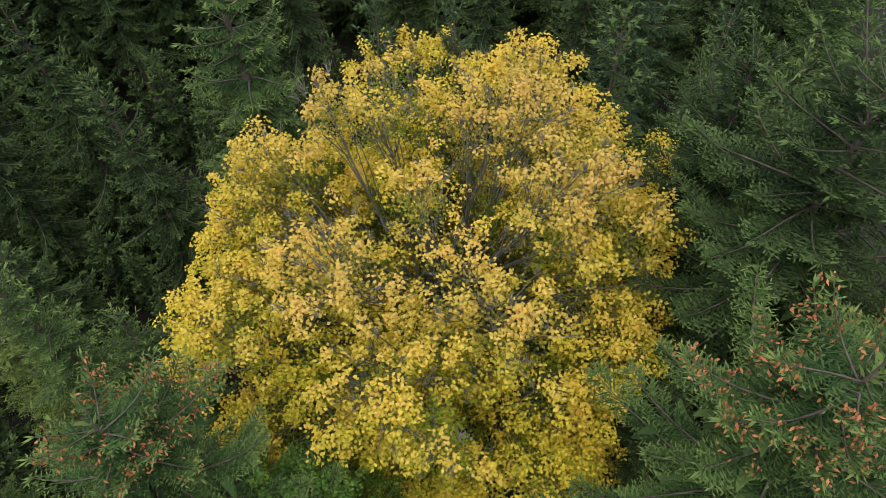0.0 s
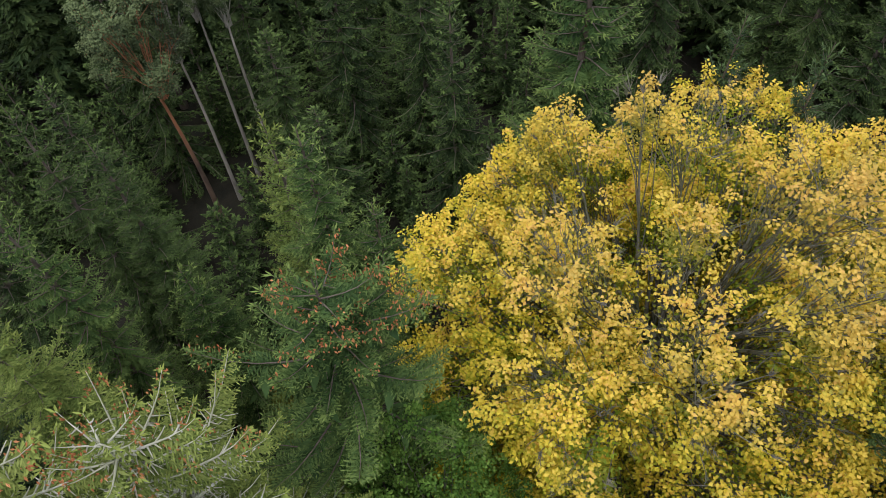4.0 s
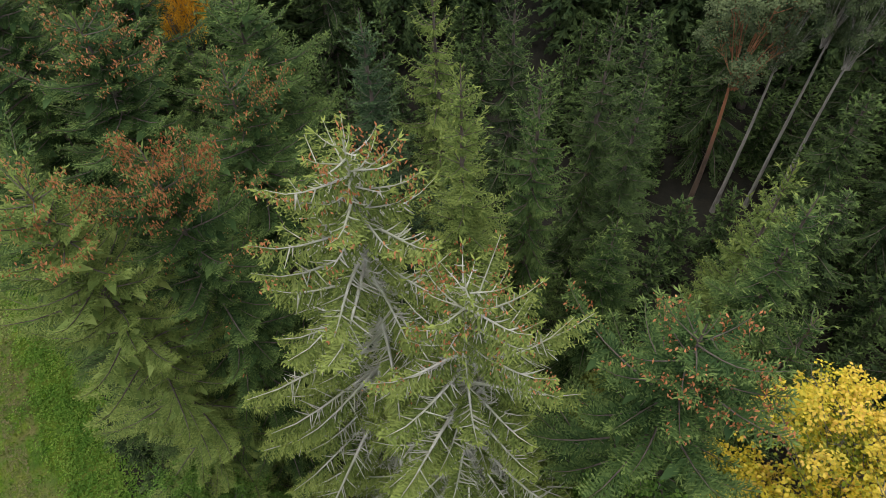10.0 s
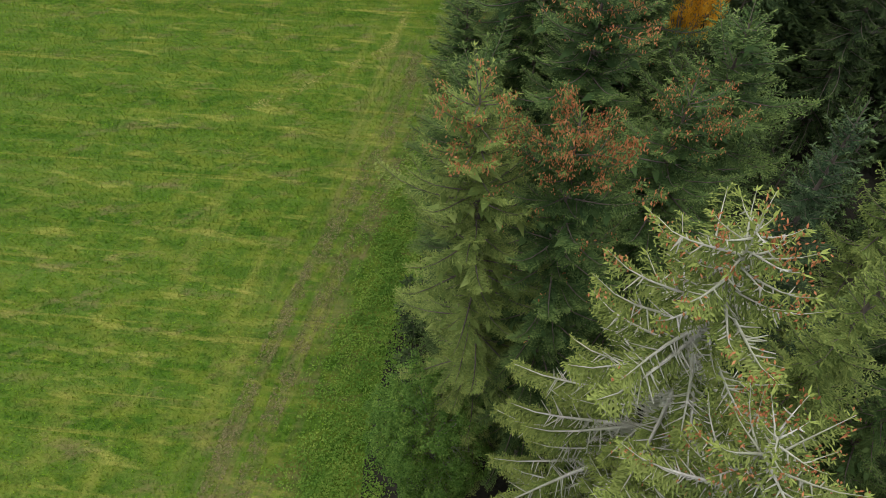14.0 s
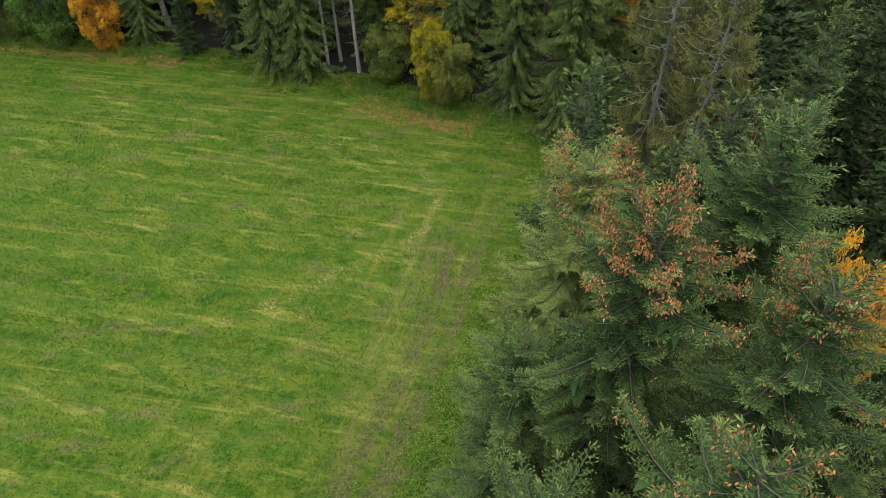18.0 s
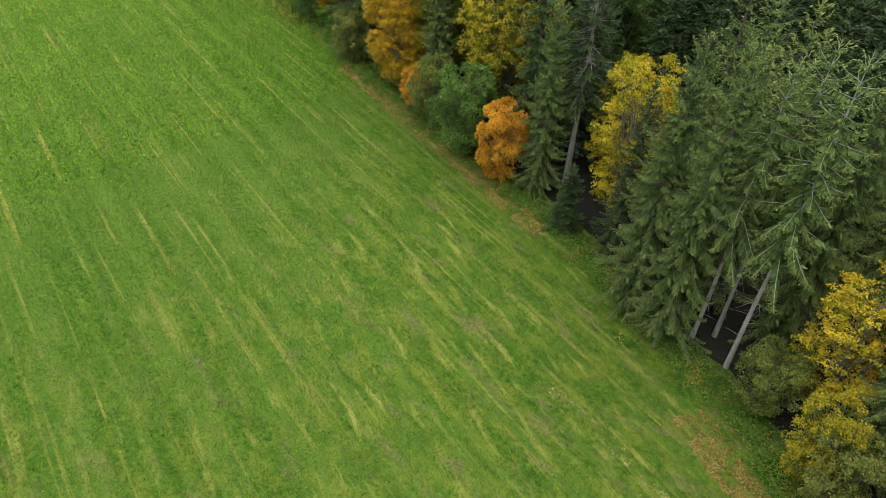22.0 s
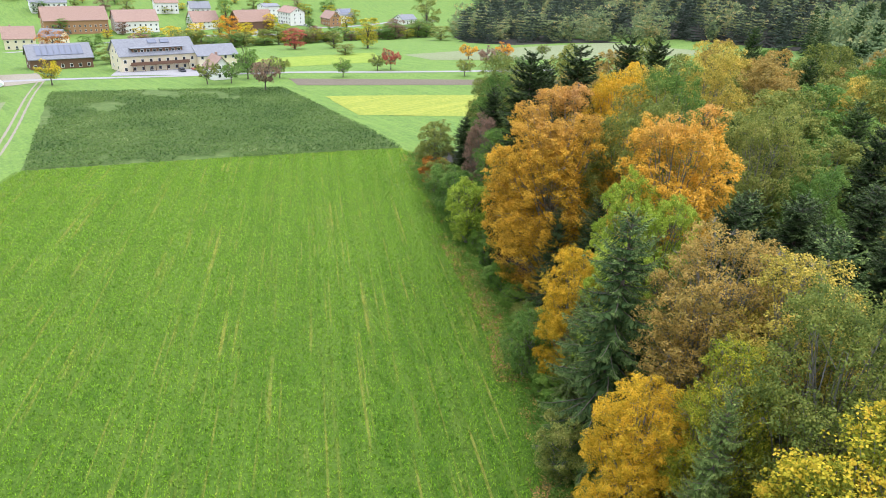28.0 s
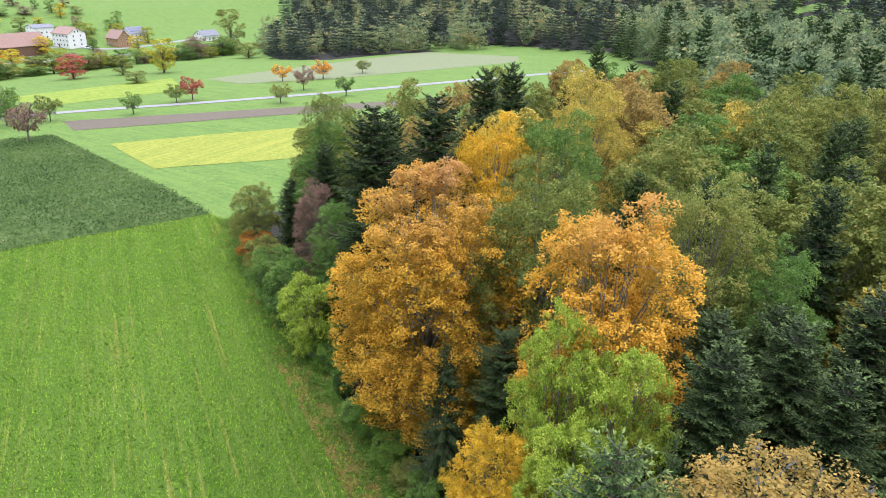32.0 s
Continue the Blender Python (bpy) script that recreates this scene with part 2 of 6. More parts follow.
BROWN = leaf_material("leaves_brown", [(0.05, (0.1, 0.065, 0.045)), (0.5, (0.18, 0.115, 0.08)), (0.95, (0.26, 0.17, 0.12))], gain=1.5)
BARK = bark_material("spruce_bark", (0.05, 0.04, 0.032), (0.16, 0.13, 0.11))
BARK_GREY = bark_material("beech_bark", (0.1, 0.095, 0.085), (0.27, 0.255, 0.23), moss=(0.13, 0.14, 0.08))
BARK_LICHEN = bark_material("lichen_bark", (0.27, 0.255, 0.22), (0.62, 0.6, 0.54), moss=(0.34, 0.35, 0.25))
BARK_PINE = bark_material("pine_bark", (0.09, 0.06, 0.05), (0.22, 0.15, 0.11), upper=(0.36, 0.155, 0.08), start=6.0)
BARK_PALE = bark_material("pale_stem_bark", (0.22, 0.2, 0.18), (0.46, 0.43, 0.39))

# ---- mesh helpers ----


def mesh_of(name, verts, faces, smooth=False, age=None):
    """A mesh from an array of points and an array of faces that all have the same number of corners."""
    me = bpy.data.meshes.new(name)
    verts = np.asarray(verts, np.float32)
    faces = np.asarray(faces, np.int32)
    count, sides = faces.shape
    me.vertices.add(len(verts))
    me.vertices.foreach_set("co", verts.ravel())
    me.loops.add(count * sides)
    me.loops.foreach_set("vertex_index", faces.ravel())
    me.polygons.add(count)
    me.polygons.foreach_set("loop_start", np.arange(0, count * sides, sides, dtype=np.int32))
    me.polygons.foreach_set("use_smooth", np.full(count, smooth))
    me.update(calc_edges=True)
    if age is not None:
        me.attributes.new("age", "FLOAT", "POINT").data.foreach_set("value", np.asarray(age, np.float32))
    return me


def unit(v):
    return v / np.maximum(np.linalg.norm(v, axis=-1, keepdims=True), 1e-9)


def blades(base, way, up, length, width):
    """Pointed leaf blades: a kite of four corners each, from base along way, flat against up."""
    side = unit(np.cross(way, up)) * width[:, None] * 0.5
    tip = way * length[:, None]
    v = np.stack([base, base + tip * 0.45 + side, base + tip, base + tip * 0.45 - side], 1).reshape(-1, 3)
    f = np.arange(len(v)).reshape(-1, 4)
    return v, f


def tubes(paths, radii, sides=5):
    """Tapered round stems. paths: stems x points x 3; radii: stems x points."""
    paths, radii = np.asarray(paths, float), np.asarray(radii, float)
    b, k, _ = paths.shape
    along = unit(np.gradient(paths, axis=1))
    ref = np.where(np.abs(along[:, :, 2:3]) > 0.9, np.array([1.0, 0, 0]), np.array([0, 0, 1.0]))
    s1 = unit(np.cross(along, ref))
    s2 = np.cross(along, s1)
    a = np.linspace(0, 2 * np.pi, sides, endpoint=False)
    ring = s1[:, :, None] * np.cos(a)[None, None, :, None] + s2[:, :, None] * np.sin(a)[None, None, :, None]
    v = (paths[:, :, None] + ring * radii[:, :, None, None]).reshape(-1, 3)
    i, j, m = np.meshgrid(np.arange(b), np.arange(k - 1), np.arange(sides), indexing="ij")
    at = lambda jj, mm: i * k * sides + jj * sides + mm % sides
    f = np.stack([at(j, m), at(j, m + 1), at(j + 1, m + 1), at(j + 1, m)], -1).reshape(-1, 4)
    return v, f


def joined(pieces):
    vs, fs, n = [], [], 0
    for v, f in pieces:
        vs.append(v)
        fs.append(f + n)
        n += len(v)
    return np.concatenate(vs), np.concatenate(fs)


# ---- trees ----


def conifer_meshes(name, seed, height=25.0, radius=2.6, bare=0.2, fine=1.0, tier=0.7, per=(5, 7), droop=0.35, lift=0.25, high=46.0, low=-12.0, rounded=0.0, taper=0.6, ragged=0.15, hang=0.3, twig=0.8, fan=0.5,
                   inner=0.0, shoot=0.1, limb=1.0, stem=1.0, stubs=0.0, cones=0, dense=1.0):
    """Spruce or fir: a straight stem and whorls of boughs; each bough is a feather of needled twigs with side shoots.
    fine: size of the shoots; fan: how wide a bough spreads; hang: how far the twigs hang down from the bough; inner: part of a bough next to the stem without needles;
    high, low: how steeply the topmost and the lowest boughs rise, in degrees; rounded: 0 a spire, 1 a full crown; stubs: dead lichen-grown twigs to a metre of bough."""
    r = np.random.default_rng(seed)
    zs = np.arange(bare * height, height - 0.25, tier) + r.normal(0, 0.1, len(np.arange(bare * height, height - 0.25, tier)))
    count = r.integers(per[0], per[1], len(zs))
    z0 = np.repeat(zs, count) + r.normal(0, 0.12, count.sum())
    n = len(z0)
    az = np.repeat(r.uniform(0, 6.28, len(zs)), count) + np.concatenate([np.arange(k) * 6.283 / k for k in count]) + r.normal(0, 0.22, n)
    s = np.clip((height - z0) / (height * (1 - bare)), 0.0, 1)
    form = (1 - rounded) * s ** taper + rounded * np.sqrt(np.clip(1 - (1 - np.minimum(s * 3.0, 1)) ** 2, 0, 1)) * (0.9 + 0.1 * s)
    wave = 1 + 0.12 * np.sin(az * 2 + z0 * 0.7 + seed) + 0.1 * np.sin(az * 3 - z0 * 1.3)
    length = np.maximum(radius * form * wave * r.uniform(1 - ragged * 2, 1 + ragged, n), 0.3)
    rise = np.tan(np.radians(high - (high - low) * s ** 0.55 + r.normal(0, 6, n)))
    out = np.stack([np.cos(az), np.sin(az), 0 * az], 1)
    roll = r.normal(0, 0.22, n)
    cross = np.stack([-np.sin(az) * np.cos(roll), np.cos(az) * np.cos(roll), np.sin(roll)], 1)
    sway = r.normal(0, 0.12, n)
    level = np.array([0, 0, 1.0])

    def along(i, u):
        u = u[:, None]
        L = length[i][:, None]
        dz = L * (rise[i][:, None] * u - droop * (0.3 + s[i][:, None]) * u ** 2 + lift * u ** 4)
        return out[i] * L * u + cross[i] * [1, 1, 0] * L * sway[i][:, None] * u ** 2 + dz * level + np.stack([0 * z0[i], 0 * z0[i], z0[i]], 1)

    def flat(m, tilt):
        return unit(level + r.normal(0, tilt, (m, 3)))

    green, age = [], []

    def add(base, way, up, long, wide, old):
        green.append(blades(base, way, up, long, wide))
        age.append(old)

    width = shoot * fine
    # twigs on both sides of a bough, longest in its inner half
    pairs = np.maximum((length * (1 - inner) / (0.17 * fine) * dense).astype(int), 2) * 2
    bi = np.repeat(np.arange(n), pairs)
    k = np.concatenate([np.arange(c) for c in pairs])
    u = (k // 2 + 0.5 + r.uniform(-0.25, 0.25, len(k))) / (np.repeat(pairs, pairs) / 2)
    keep = inner * np.clip(s * 3.5 - 0.2, 0, 1)
    u = np.clip(keep[bi] + (1 - keep[bi]) * u, 0.03 + 0.2 * s[bi] * (length[bi] > 1.0), 1)
    side = np.where(k % 2 == 0, 1.0, -1.0)
    root = along(bi, u)
    ahead = unit(along(bi, np.minimum(u + 0.05, 1.05)) - along(bi, u - 0.02))
    tl = np.clip(fan * length[bi] * (1.08 - u) ** 0.8 * np.minimum(1, 0.45 + 2.5 * u) * r.uniform(0.65, 1.2, len(k)), 0.16 * fine, twig)
    tway = unit(ahead * r.uniform(0.5, 0.85, len(k))[:, None] + cross[bi] * side[:, None] * 0.8 / (1 + 0.5 * hang) - level * hang * r.uniform(0.7, 1.3, len(k))[:, None] + r.normal(0, 0.1, (len(k), 3)))
    old = 0.25 + 0.4 * u
    add(root, tway, flat(len(k), 0.3), tl, np.full(len(k), width), old)
    add(root, tway, unit(np.cross(tway, flat(len(k), 0.2))), tl, np.full(len(k), width * 0.8), old * 0.6)
    # side shoots along each twig
    m = np.maximum((tl / (0.1 * fine)).astype(int), 1)
    ti = np.repeat(np.arange(len(k)), m)
    q = np.concatenate([np.arange(c) for c in m])
    w = (q + r.uniform(0.2, 0.8, len(q))) / np.repeat(m, m)
    at = root[ti] + tway[ti] * (tl[ti] * w)[:, None]
    flank = unit(np.cross(tway, level))[ti] * np.where(q % 2 == 0, 1.0, -1.0)[:, None]
    way = unit(tway[ti] * 0.75 + flank * 0.75 + level * (0.1 - 0.4 * hang) + r.normal(0, 0.15, (len(q), 3)))
    add(at, way, flat(len(q), 0.35), (0.13 + 0.3 * tl[ti] * (1 - w)) * fine ** 0.5 * r.uniform(0.7, 1.2, len(q)), r.uniform(0.5, 0.75, len(q)) * width, np.clip(0.3 + 0.35 * u[ti] + 0.35 * w, 0, 1))
    # needles along the bough itself, and the shoots at its end
    steps = np.maximum((length * (1 - inner) / (0.22 * fine)).astype(int), 2)
    ai = np.repeat(np.arange(n), steps)
    au = keep[ai] + (1 - keep[ai]) * (np.concatenate([np.arange(c) for c in steps]) + 0.3) / np.repeat(steps, steps)
    a0 = along(ai, au)
    a1 = unit(along(ai, au + 0.06) - a0)
    for tilt in (0.25, 2.0):
        add(a0, a1, flat(len(ai), tilt), np.full(len(ai), 0.34 * fine), np.full(len(ai), width * 0.9), np.clip(0.25 + 0.6 * au, 0, 1))
    tip = along(np.arange(n), np.full(n, 0.97))
    for _ in range(3):
        add(tip, unit(out + r.normal(0, 0.45, (n, 3)) + [0, 0, 0.3]), flat(n, 0.4), r.uniform(0.2, 0.36, n) * fine ** 0.5, np.full(n, width * 0.8), np.ones(n))
    lead = 14
    add(np.stack([np.zeros(lead), np.zeros(lead), height - 1.1 + np.linspace(0, 0.95, lead)], 1), unit(np.stack([np.cos(np.arange(lead) * 2.4), np.sin(np.arange(lead) * 2.4), np.full(lead, 1.3)], 1)),
        unit(r.normal(0, 1, (lead, 3))), np.full(lead, 0.34), np.full(lead, 0.08), np.ones(lead))
    # dark old sprays near the stem, added under the outer twigs to block light
    if not stubs or not inner:
        oi = np.repeat(np.arange(n), 7)
        ou = r.uniform(0.05, 0.6, len(oi))
        o0 = along(oi, ou) - level * 0.08
        oway = unit(out[oi] * 0.5 + cross[oi] * r.choice([-1.0, 1.0], len(oi))[:, None] * r.uniform(0.3, 1.0, len(oi))[:, None] - level * (0.2 + 0.4 * hang) + r.normal(0, 0.15, (len(oi), 3)))
        add(o0, oway, flat(len(oi), 0.35), np.minimum(0.3 * length[oi], 0.75) * r.uniform(0.6, 1.1, len(oi)), np.minimum(0.14 * length[oi], 0.3), np.zeros(len(oi)))
    # stem and boughs
    kz = np.linspace(0, 1, 9)
    lean = np.stack([0.14 * np.sin(kz * 5 + seed), 0.14 * np.cos(kz * 4 + seed), kz * height], 1)
    lean[:, :2] *= np.sin(kz * np.pi)[:, None]
    foot = (0.0105 * height + 0.04) * stem
    wood = [tubes(lean[None], (foot * (1 - kz) ** 0.85 + 0.015 + foot * 0.35 * np.exp(-kz * 40))[None], 8)]
    us = np.linspace(0, 1, 6 if fine < 1.4 else 3)
    some = np.arange(n) if fine < 3 else np.arange(0, n, 4)
    paths = np.stack([along(some, np.full(len(some), v)) for v in us], 1)
    wood.append(tubes(paths, (0.012 + 0.008 * length[some])[:, None] * limb * (1.1 - us)[None], 4 if fine < 1.4 else 3))
    if stubs:
        # dead twigs grown over with lichen on the inner part of the boughs
        c = (length * stubs).astype(int)
        i = np.repeat(np.arange(n), c)
        v = r.uniform(0.08, inner + 0.3, len(i))
        p0 = along(i, v)
        p1 = p0 + unit(out[i] * 0.5 + cross[i] * np.where(r.uniform(0, 1, len(i)) < 0.5, 1, -1)[:, None] - level * 0.25 + r.normal(0, 0.3, (len(i), 3))) * (r.uniform(0.15, 0.75, len(i)) * np.minimum(length[i] * 0.3, 1))[:, None]
        wood.append(tubes(np.stack([p0, (p0 + p1) / 2 - level * 0.02, p1], 1), np.tile([[0.02, 0.014, 0.006]], (len(i), 1)) * limb ** 0.5, 3))
    # dead branches below the crown
    m = int(26 / fine) + 2
    zz, aa = r.uniform(0.3 * bare, bare, m) * height, r.uniform(0, 6.28, m)
    p0 = np.stack([0 * zz, 0 * zz, zz], 1)
    p1 = p0 + np.stack([np.cos(aa), np.sin(aa), -0.25 + 0 * aa], 1) * r.uniform(0.5, 1.9, m)[:, None]
    wood.append(tubes(np.stack([p0, (p0 + p1) / 2 + [0, 0, 0.04], p1], 1), np.tile([[0.02, 0.014, 0.006]], (m, 1)), 3))
    crown = mesh_of(name + "_crown", *joined(green), age=np.repeat(np.concatenate(age), 4))
    trunk = mesh_of(name + "_trunk", *joined(wood), smooth=True)
    cone_mesh = None
    if cones:
        # cones hang in thick bunches below the outer boughs of the top, fewer further down
        h = root[:, 2] / height
        good = np.nonzero((r.uniform(0, 1, len(h)) < 0.02 * (h > 0.72) + np.clip((h - 0.87) * 14.0, 0, 1) ** 2) & (u > 0.45))[0]
        sel = r.choice(good, min(cones, len(good)), replace=False)
        c = np.repeat(root[sel] + tway[sel] * (tl[sel] * 0.5)[:, None], 7, 0) + r.normal(0, 0.1, (len(sel) * 7, 3)) + [0, 0, 0.06]
        down = unit(np.array([0, 0, -1.0]) + r.normal(0, 0.4, (len(c), 3)))
        size = r.uniform(0.09, 0.14, len(c))
        turn = unit(r.normal(0, 1, (len(c), 3)))
        cone_mesh = mesh_of(name + "_cones", *joined([blades(c, down, v, size, np.full(len(c), 0.045)) for v in (turn, np.cross(turn, down))]))
    return trunk, crown, cone_mesh


def broadleaf_meshes(name, seed, height=22.0, radius=5.0, bare=0.2, leaf=0.13, leaves=40000, lobes=26, lump=(0.24, 0.4), clumps=16, clump=(0.4, 0.8), flat=0.85, stretch=1.0, thin=0.0, even=1.0, fill=0.15, stems=1, twigs=0.4,
                     stout=1.0, arms=(), square=3.0):
    """Broad-leaved tree: a forking stem, limbs to the lobes of the crown, twigs to clumps of leaves on the lobes' outer sides. clump: radius of a clump in metres;
    thin: part of the top clumps that are bare twigs; fill: part of the leaves inside the crown; even: how level the outline is; arms: single boughs that reach out (degrees, part of the height, reach)."""
    r = np.random.default_rng(seed)
    z_mid = height * (bare + 1) / 2
    half = height * (1 - bare) / 2
    i = np.arange(lobes) + 0.5
    ph = np.arccos(1 - 2 * i / lobes)
    th = i * 2.39996 + seed
    d = unit(np.stack([np.cos(th) * np.sin(ph), np.sin(th) * np.sin(ph), np.cos(ph)], 1) + r.normal(0, 0.2, (lobes, 3)))
    size = radius * r.uniform(lump[0], lump[1], lobes)
    far = np.where(np.arange(lobes) % 7 == 0, 0.45, r.uniform(1 - 0.16 / (1 + even), 1.03 - 0.12 * min(even, 0), lobes))
    reach = np.maximum(np.array([radius, radius, half]) - size[:, None] * [1, 1, 0.8], 0.2)
    # a broad dome towards the top
    dome = lambda h: np.where(h > 0.2, ((1 - np.abs(h) ** square) ** (1 / square) / np.sqrt(np.maximum(1 - h ** 2, 1e-4))) * (1 - 0.1 * h ** 2), 1.0)
    egg = np.minimum(dome(d[:, 2]), 1.6)
    centre = d * far[:, None] * reach * np.stack([egg, egg, 1 + 0 * egg], 1) + [0, 0, z_mid]
    for angle, z, out in arms:
        a = math.radians(angle)
        centre = np.concatenate([centre, [[math.cos(a) * radius * out, math.sin(a) * radius * out, height * z]]])
        d = np.concatenate([d, [[math.cos(a), math.sin(a), -0.1]]])
        size = np.append(size, radius * lump[1] * 0.8)
    lobes = len(centre)
    # clumps on the lobes' outer sides
    share = np.maximum((clumps * (size / size.mean()) ** 2).astype(int), 3)
    li = np.repeat(np.arange(lobes), share)
    m = len(li)
    sd = unit(r.normal(0, 1, (m, 3)) + d[li] * 0.9 + [0, 0, 0.45])
    depth = r.uniform(0.72, 1.1, m)
    spot = centre[li] + sd * (size[li] * depth)[:, None] * [1, 1, 0.8]
    spot[:, 2] = np.maximum(spot[:, 2], 0.25)
    cr = r.uniform(clump[0], clump[1], m)
    # limbs
    k = np.linspace(0, 1, 7)[None, :, None]
    fork = np.stack([r.normal(0, 0.15, lobes), r.normal(0, 0.15, lobes), np.clip(centre[:, 2] * r.uniform(0.3, 0.75, lobes), max(0.06, 0.95 * bare) * height, None)], 1)
    mid = fork * 0.45 + centre * 0.55 + np.stack([0 * size, 0 * size, -0.4 * size], 1)
    limbs = (1 - k) ** 2 * fork[:, None] + 2 * k * (1 - k) * mid[:, None] + k ** 2 * centre[:, None]
    limbs = limbs + r.normal(0, 0.05, limbs.shape) * k
    foot = (0.011 * height + 0.02 * radius) * stout
    wood = []
    kz = np.linspace(0, 1, 9)
    top = height * 0.82
    for stem in range(stems):
        base = np.array([0, 0, 0.0]) if stems == 1 else np.array([math.cos(stem * 2.4), math.sin(stem * 2.4), 0]) * 0.35
        lean = base + np.stack([0.4 * np.sin(kz * 3 + seed + stem) * kz, 0.4 * np.cos(kz * 2.3 + seed + stem) * kz, kz * top], 1)
        wood.append(tubes(lean[None], (foot / stems ** 0.5 * (1 - kz) ** 0.9 + 0.02 + foot * 0.4 * np.exp(-kz * 30))[None], 8))
    wood.append(tubes(limbs, foot * 0.24 * (1.1 - np.linspace(0, 1, 7))[None] * r.uniform(0.6, 1.1, lobes)[:, None] + 0.012, 5))
    bald = thin * np.clip((spot[:, 2] - z_mid) / half + 0.15, 0, 1) * 1.3
    full = r.uniform(0, 1, m) > bald
    start = limbs[li, r.integers(3, 7, m)]
    bend = (start + spot) / 2 + np.stack([0 * depth, 0 * depth, 0.1 * size[li]], 1) + r.normal(0, 0.1, (m, 3))
    end = spot + sd * cr[:, None] * 0.6
    thick = 1 + 0.8 * (leaf > 0.25)
    show = np.nonzero(~full | (r.uniform(0, 1, m) < twigs))[0]
    if len(show):
        wood.append(tubes(np.stack([start, bend, spot, end], 1)[show], np.tile([[0.03, 0.02, 0.012, 0.005]], (len(show), 1)) * thick, 3))
    # leaves on the outer and upper side of each clump
    live = np.nonzero(full)[0]
    weight = cr[live] ** 2 * (1 - 0.6 * np.minimum(bald[live], 1))
    ci = r.choice(live, int(leaves * (1 - fill)), p=weight / weight.sum())
    q = len(ci)
    ld = unit(r.normal(0, 1, (q, 3)) + sd[ci] * 0.7 + [0, 0, 0.5])
    off = ld * (cr[ci] * r.uniform(0.55, 1.08, q))[:, None]
    outward = unit(sd[ci] + [0, 0, 0.25])
    off = off + outward * ((off * outward).sum(1) * (stretch - 1))[:, None]
    off[:, 2] *= flat
    at = spot[ci] + off
    up = unit(ld * 0.8 + [0, 0, 0.5] + r.normal(0, 0.6, (q, 3)))
    way = unit(np.cross(up, r.normal(0, 1, (q, 3))) + outward * 0.4 - np.array([0, 0, 0.25]))
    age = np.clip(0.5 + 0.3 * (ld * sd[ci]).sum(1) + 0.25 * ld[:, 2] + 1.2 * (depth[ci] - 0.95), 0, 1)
    # some leaves further in
    e = int(leaves * fill)
    fi = r.integers(0, lobes, e)
    inside_dir = unit(r.normal(0, 1, (e, 3)))
    at_in = centre[fi] + inside_dir * (size[fi] * r.uniform(0.2, 0.8, e))[:, None]
    at = np.concatenate([at, at_in])
    up = np.concatenate([up, unit(r.normal(0, 0.6, (e, 3)) + [0, 0, 1])])
    way = np.concatenate([way, unit(r.normal(0, 1, (e, 3)))])
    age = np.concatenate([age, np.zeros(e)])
    at[:, 2] = np.maximum(at[:, 2], 0.15)
    lv = blades(at, way, up, r.uniform(0.75, 1.25, q + e) * leaf, r.uniform(0.6, 0.9, q + e) * leaf)
    # bare twig tips stand out where leaves have gone
    gone = np.nonzero(~full)[0]
    if len(gone):
        g = np.repeat(gone, 9)
        tips = spot[g] + unit(sd[g] + r.normal(0, 0.45, (len(g), 3)) + [0, 0, 0.7]) * r.uniform(0.4, 1.2, len(g))[:, None] * (cr[g] / 0.7)[:, None]
        wood.append(tubes(np.stack([spot[g], (spot[g] + tips) / 2 + r.normal(0, 0.05, (len(g), 3)), tips], 1), np.tile([[0.013, 0.009, 0.004]], (len(g), 1)) * thick, 3))
    crown = mesh_of(name + "_crown", *lv, age=np.repeat(age, 4))
    trunk = mesh_of(name + "_trunk", *joined(wood), smooth=True)
    return trunk, crown, None


DRESSED = {}


def with_material(name, me, mat, parent, label=""):
    """A part: a mesh object under a thing; parts of one shape and one material share their mesh."""
    key = (me.name, mat.name)
    if key not in DRESSED:
        if me.materials:
            me = me.copy()
            me.materials.clear()
        me.materials.append(mat)
        DRESSED[key] = me
    ob = new(name, DRESSED[key])
    ob.parent = parent
    if label:
        ob["label"] = label
    return ob


SHAPES = {}


def shape(key):
    """The meshes of a kind of tree, made once."""
    if key not in SHAPES:
        maker, sets = KINDS[key]
        SHAPES[key] = maker(key, sum(map(ord, key)), **sets)
    return SHAPES[key]


def tree(name, key, x, y, height, wide, leaves, bark, label, category, group="", turn=None, z=0.0, lean=(0, 0), cone_label="clusters of hanging brown cones"):
    """One tree as a thing: trunk and crown, scaled to its height and its crown's radius."""
    trunk, crown, cone_mesh = shape(key)
    sets = KINDS[key][1]
    h0, r0 = sets["height"], sets["radius"]
    ob = new(name)
    ob.empty_display_size = 0.3
    ob.matrix_basis = pose(x, y, z, lean[0], lean[1], (x * 37 + y * 61) % 360 if turn is None else turn)
    ob.scale = (wide / r0, wide / r0, height / h0)
    with_material("trunk", trunk, bark, ob)
    with_material("crown", crown, leaves, ob)
    if cone_mesh:
        tagged(with_material("cone_cover", cone_mesh, CONES, ob, cone_label), kind="stuff")
    tagged(ob, label, category, group)
    PLACED.append((x, y, wide))
    return ob


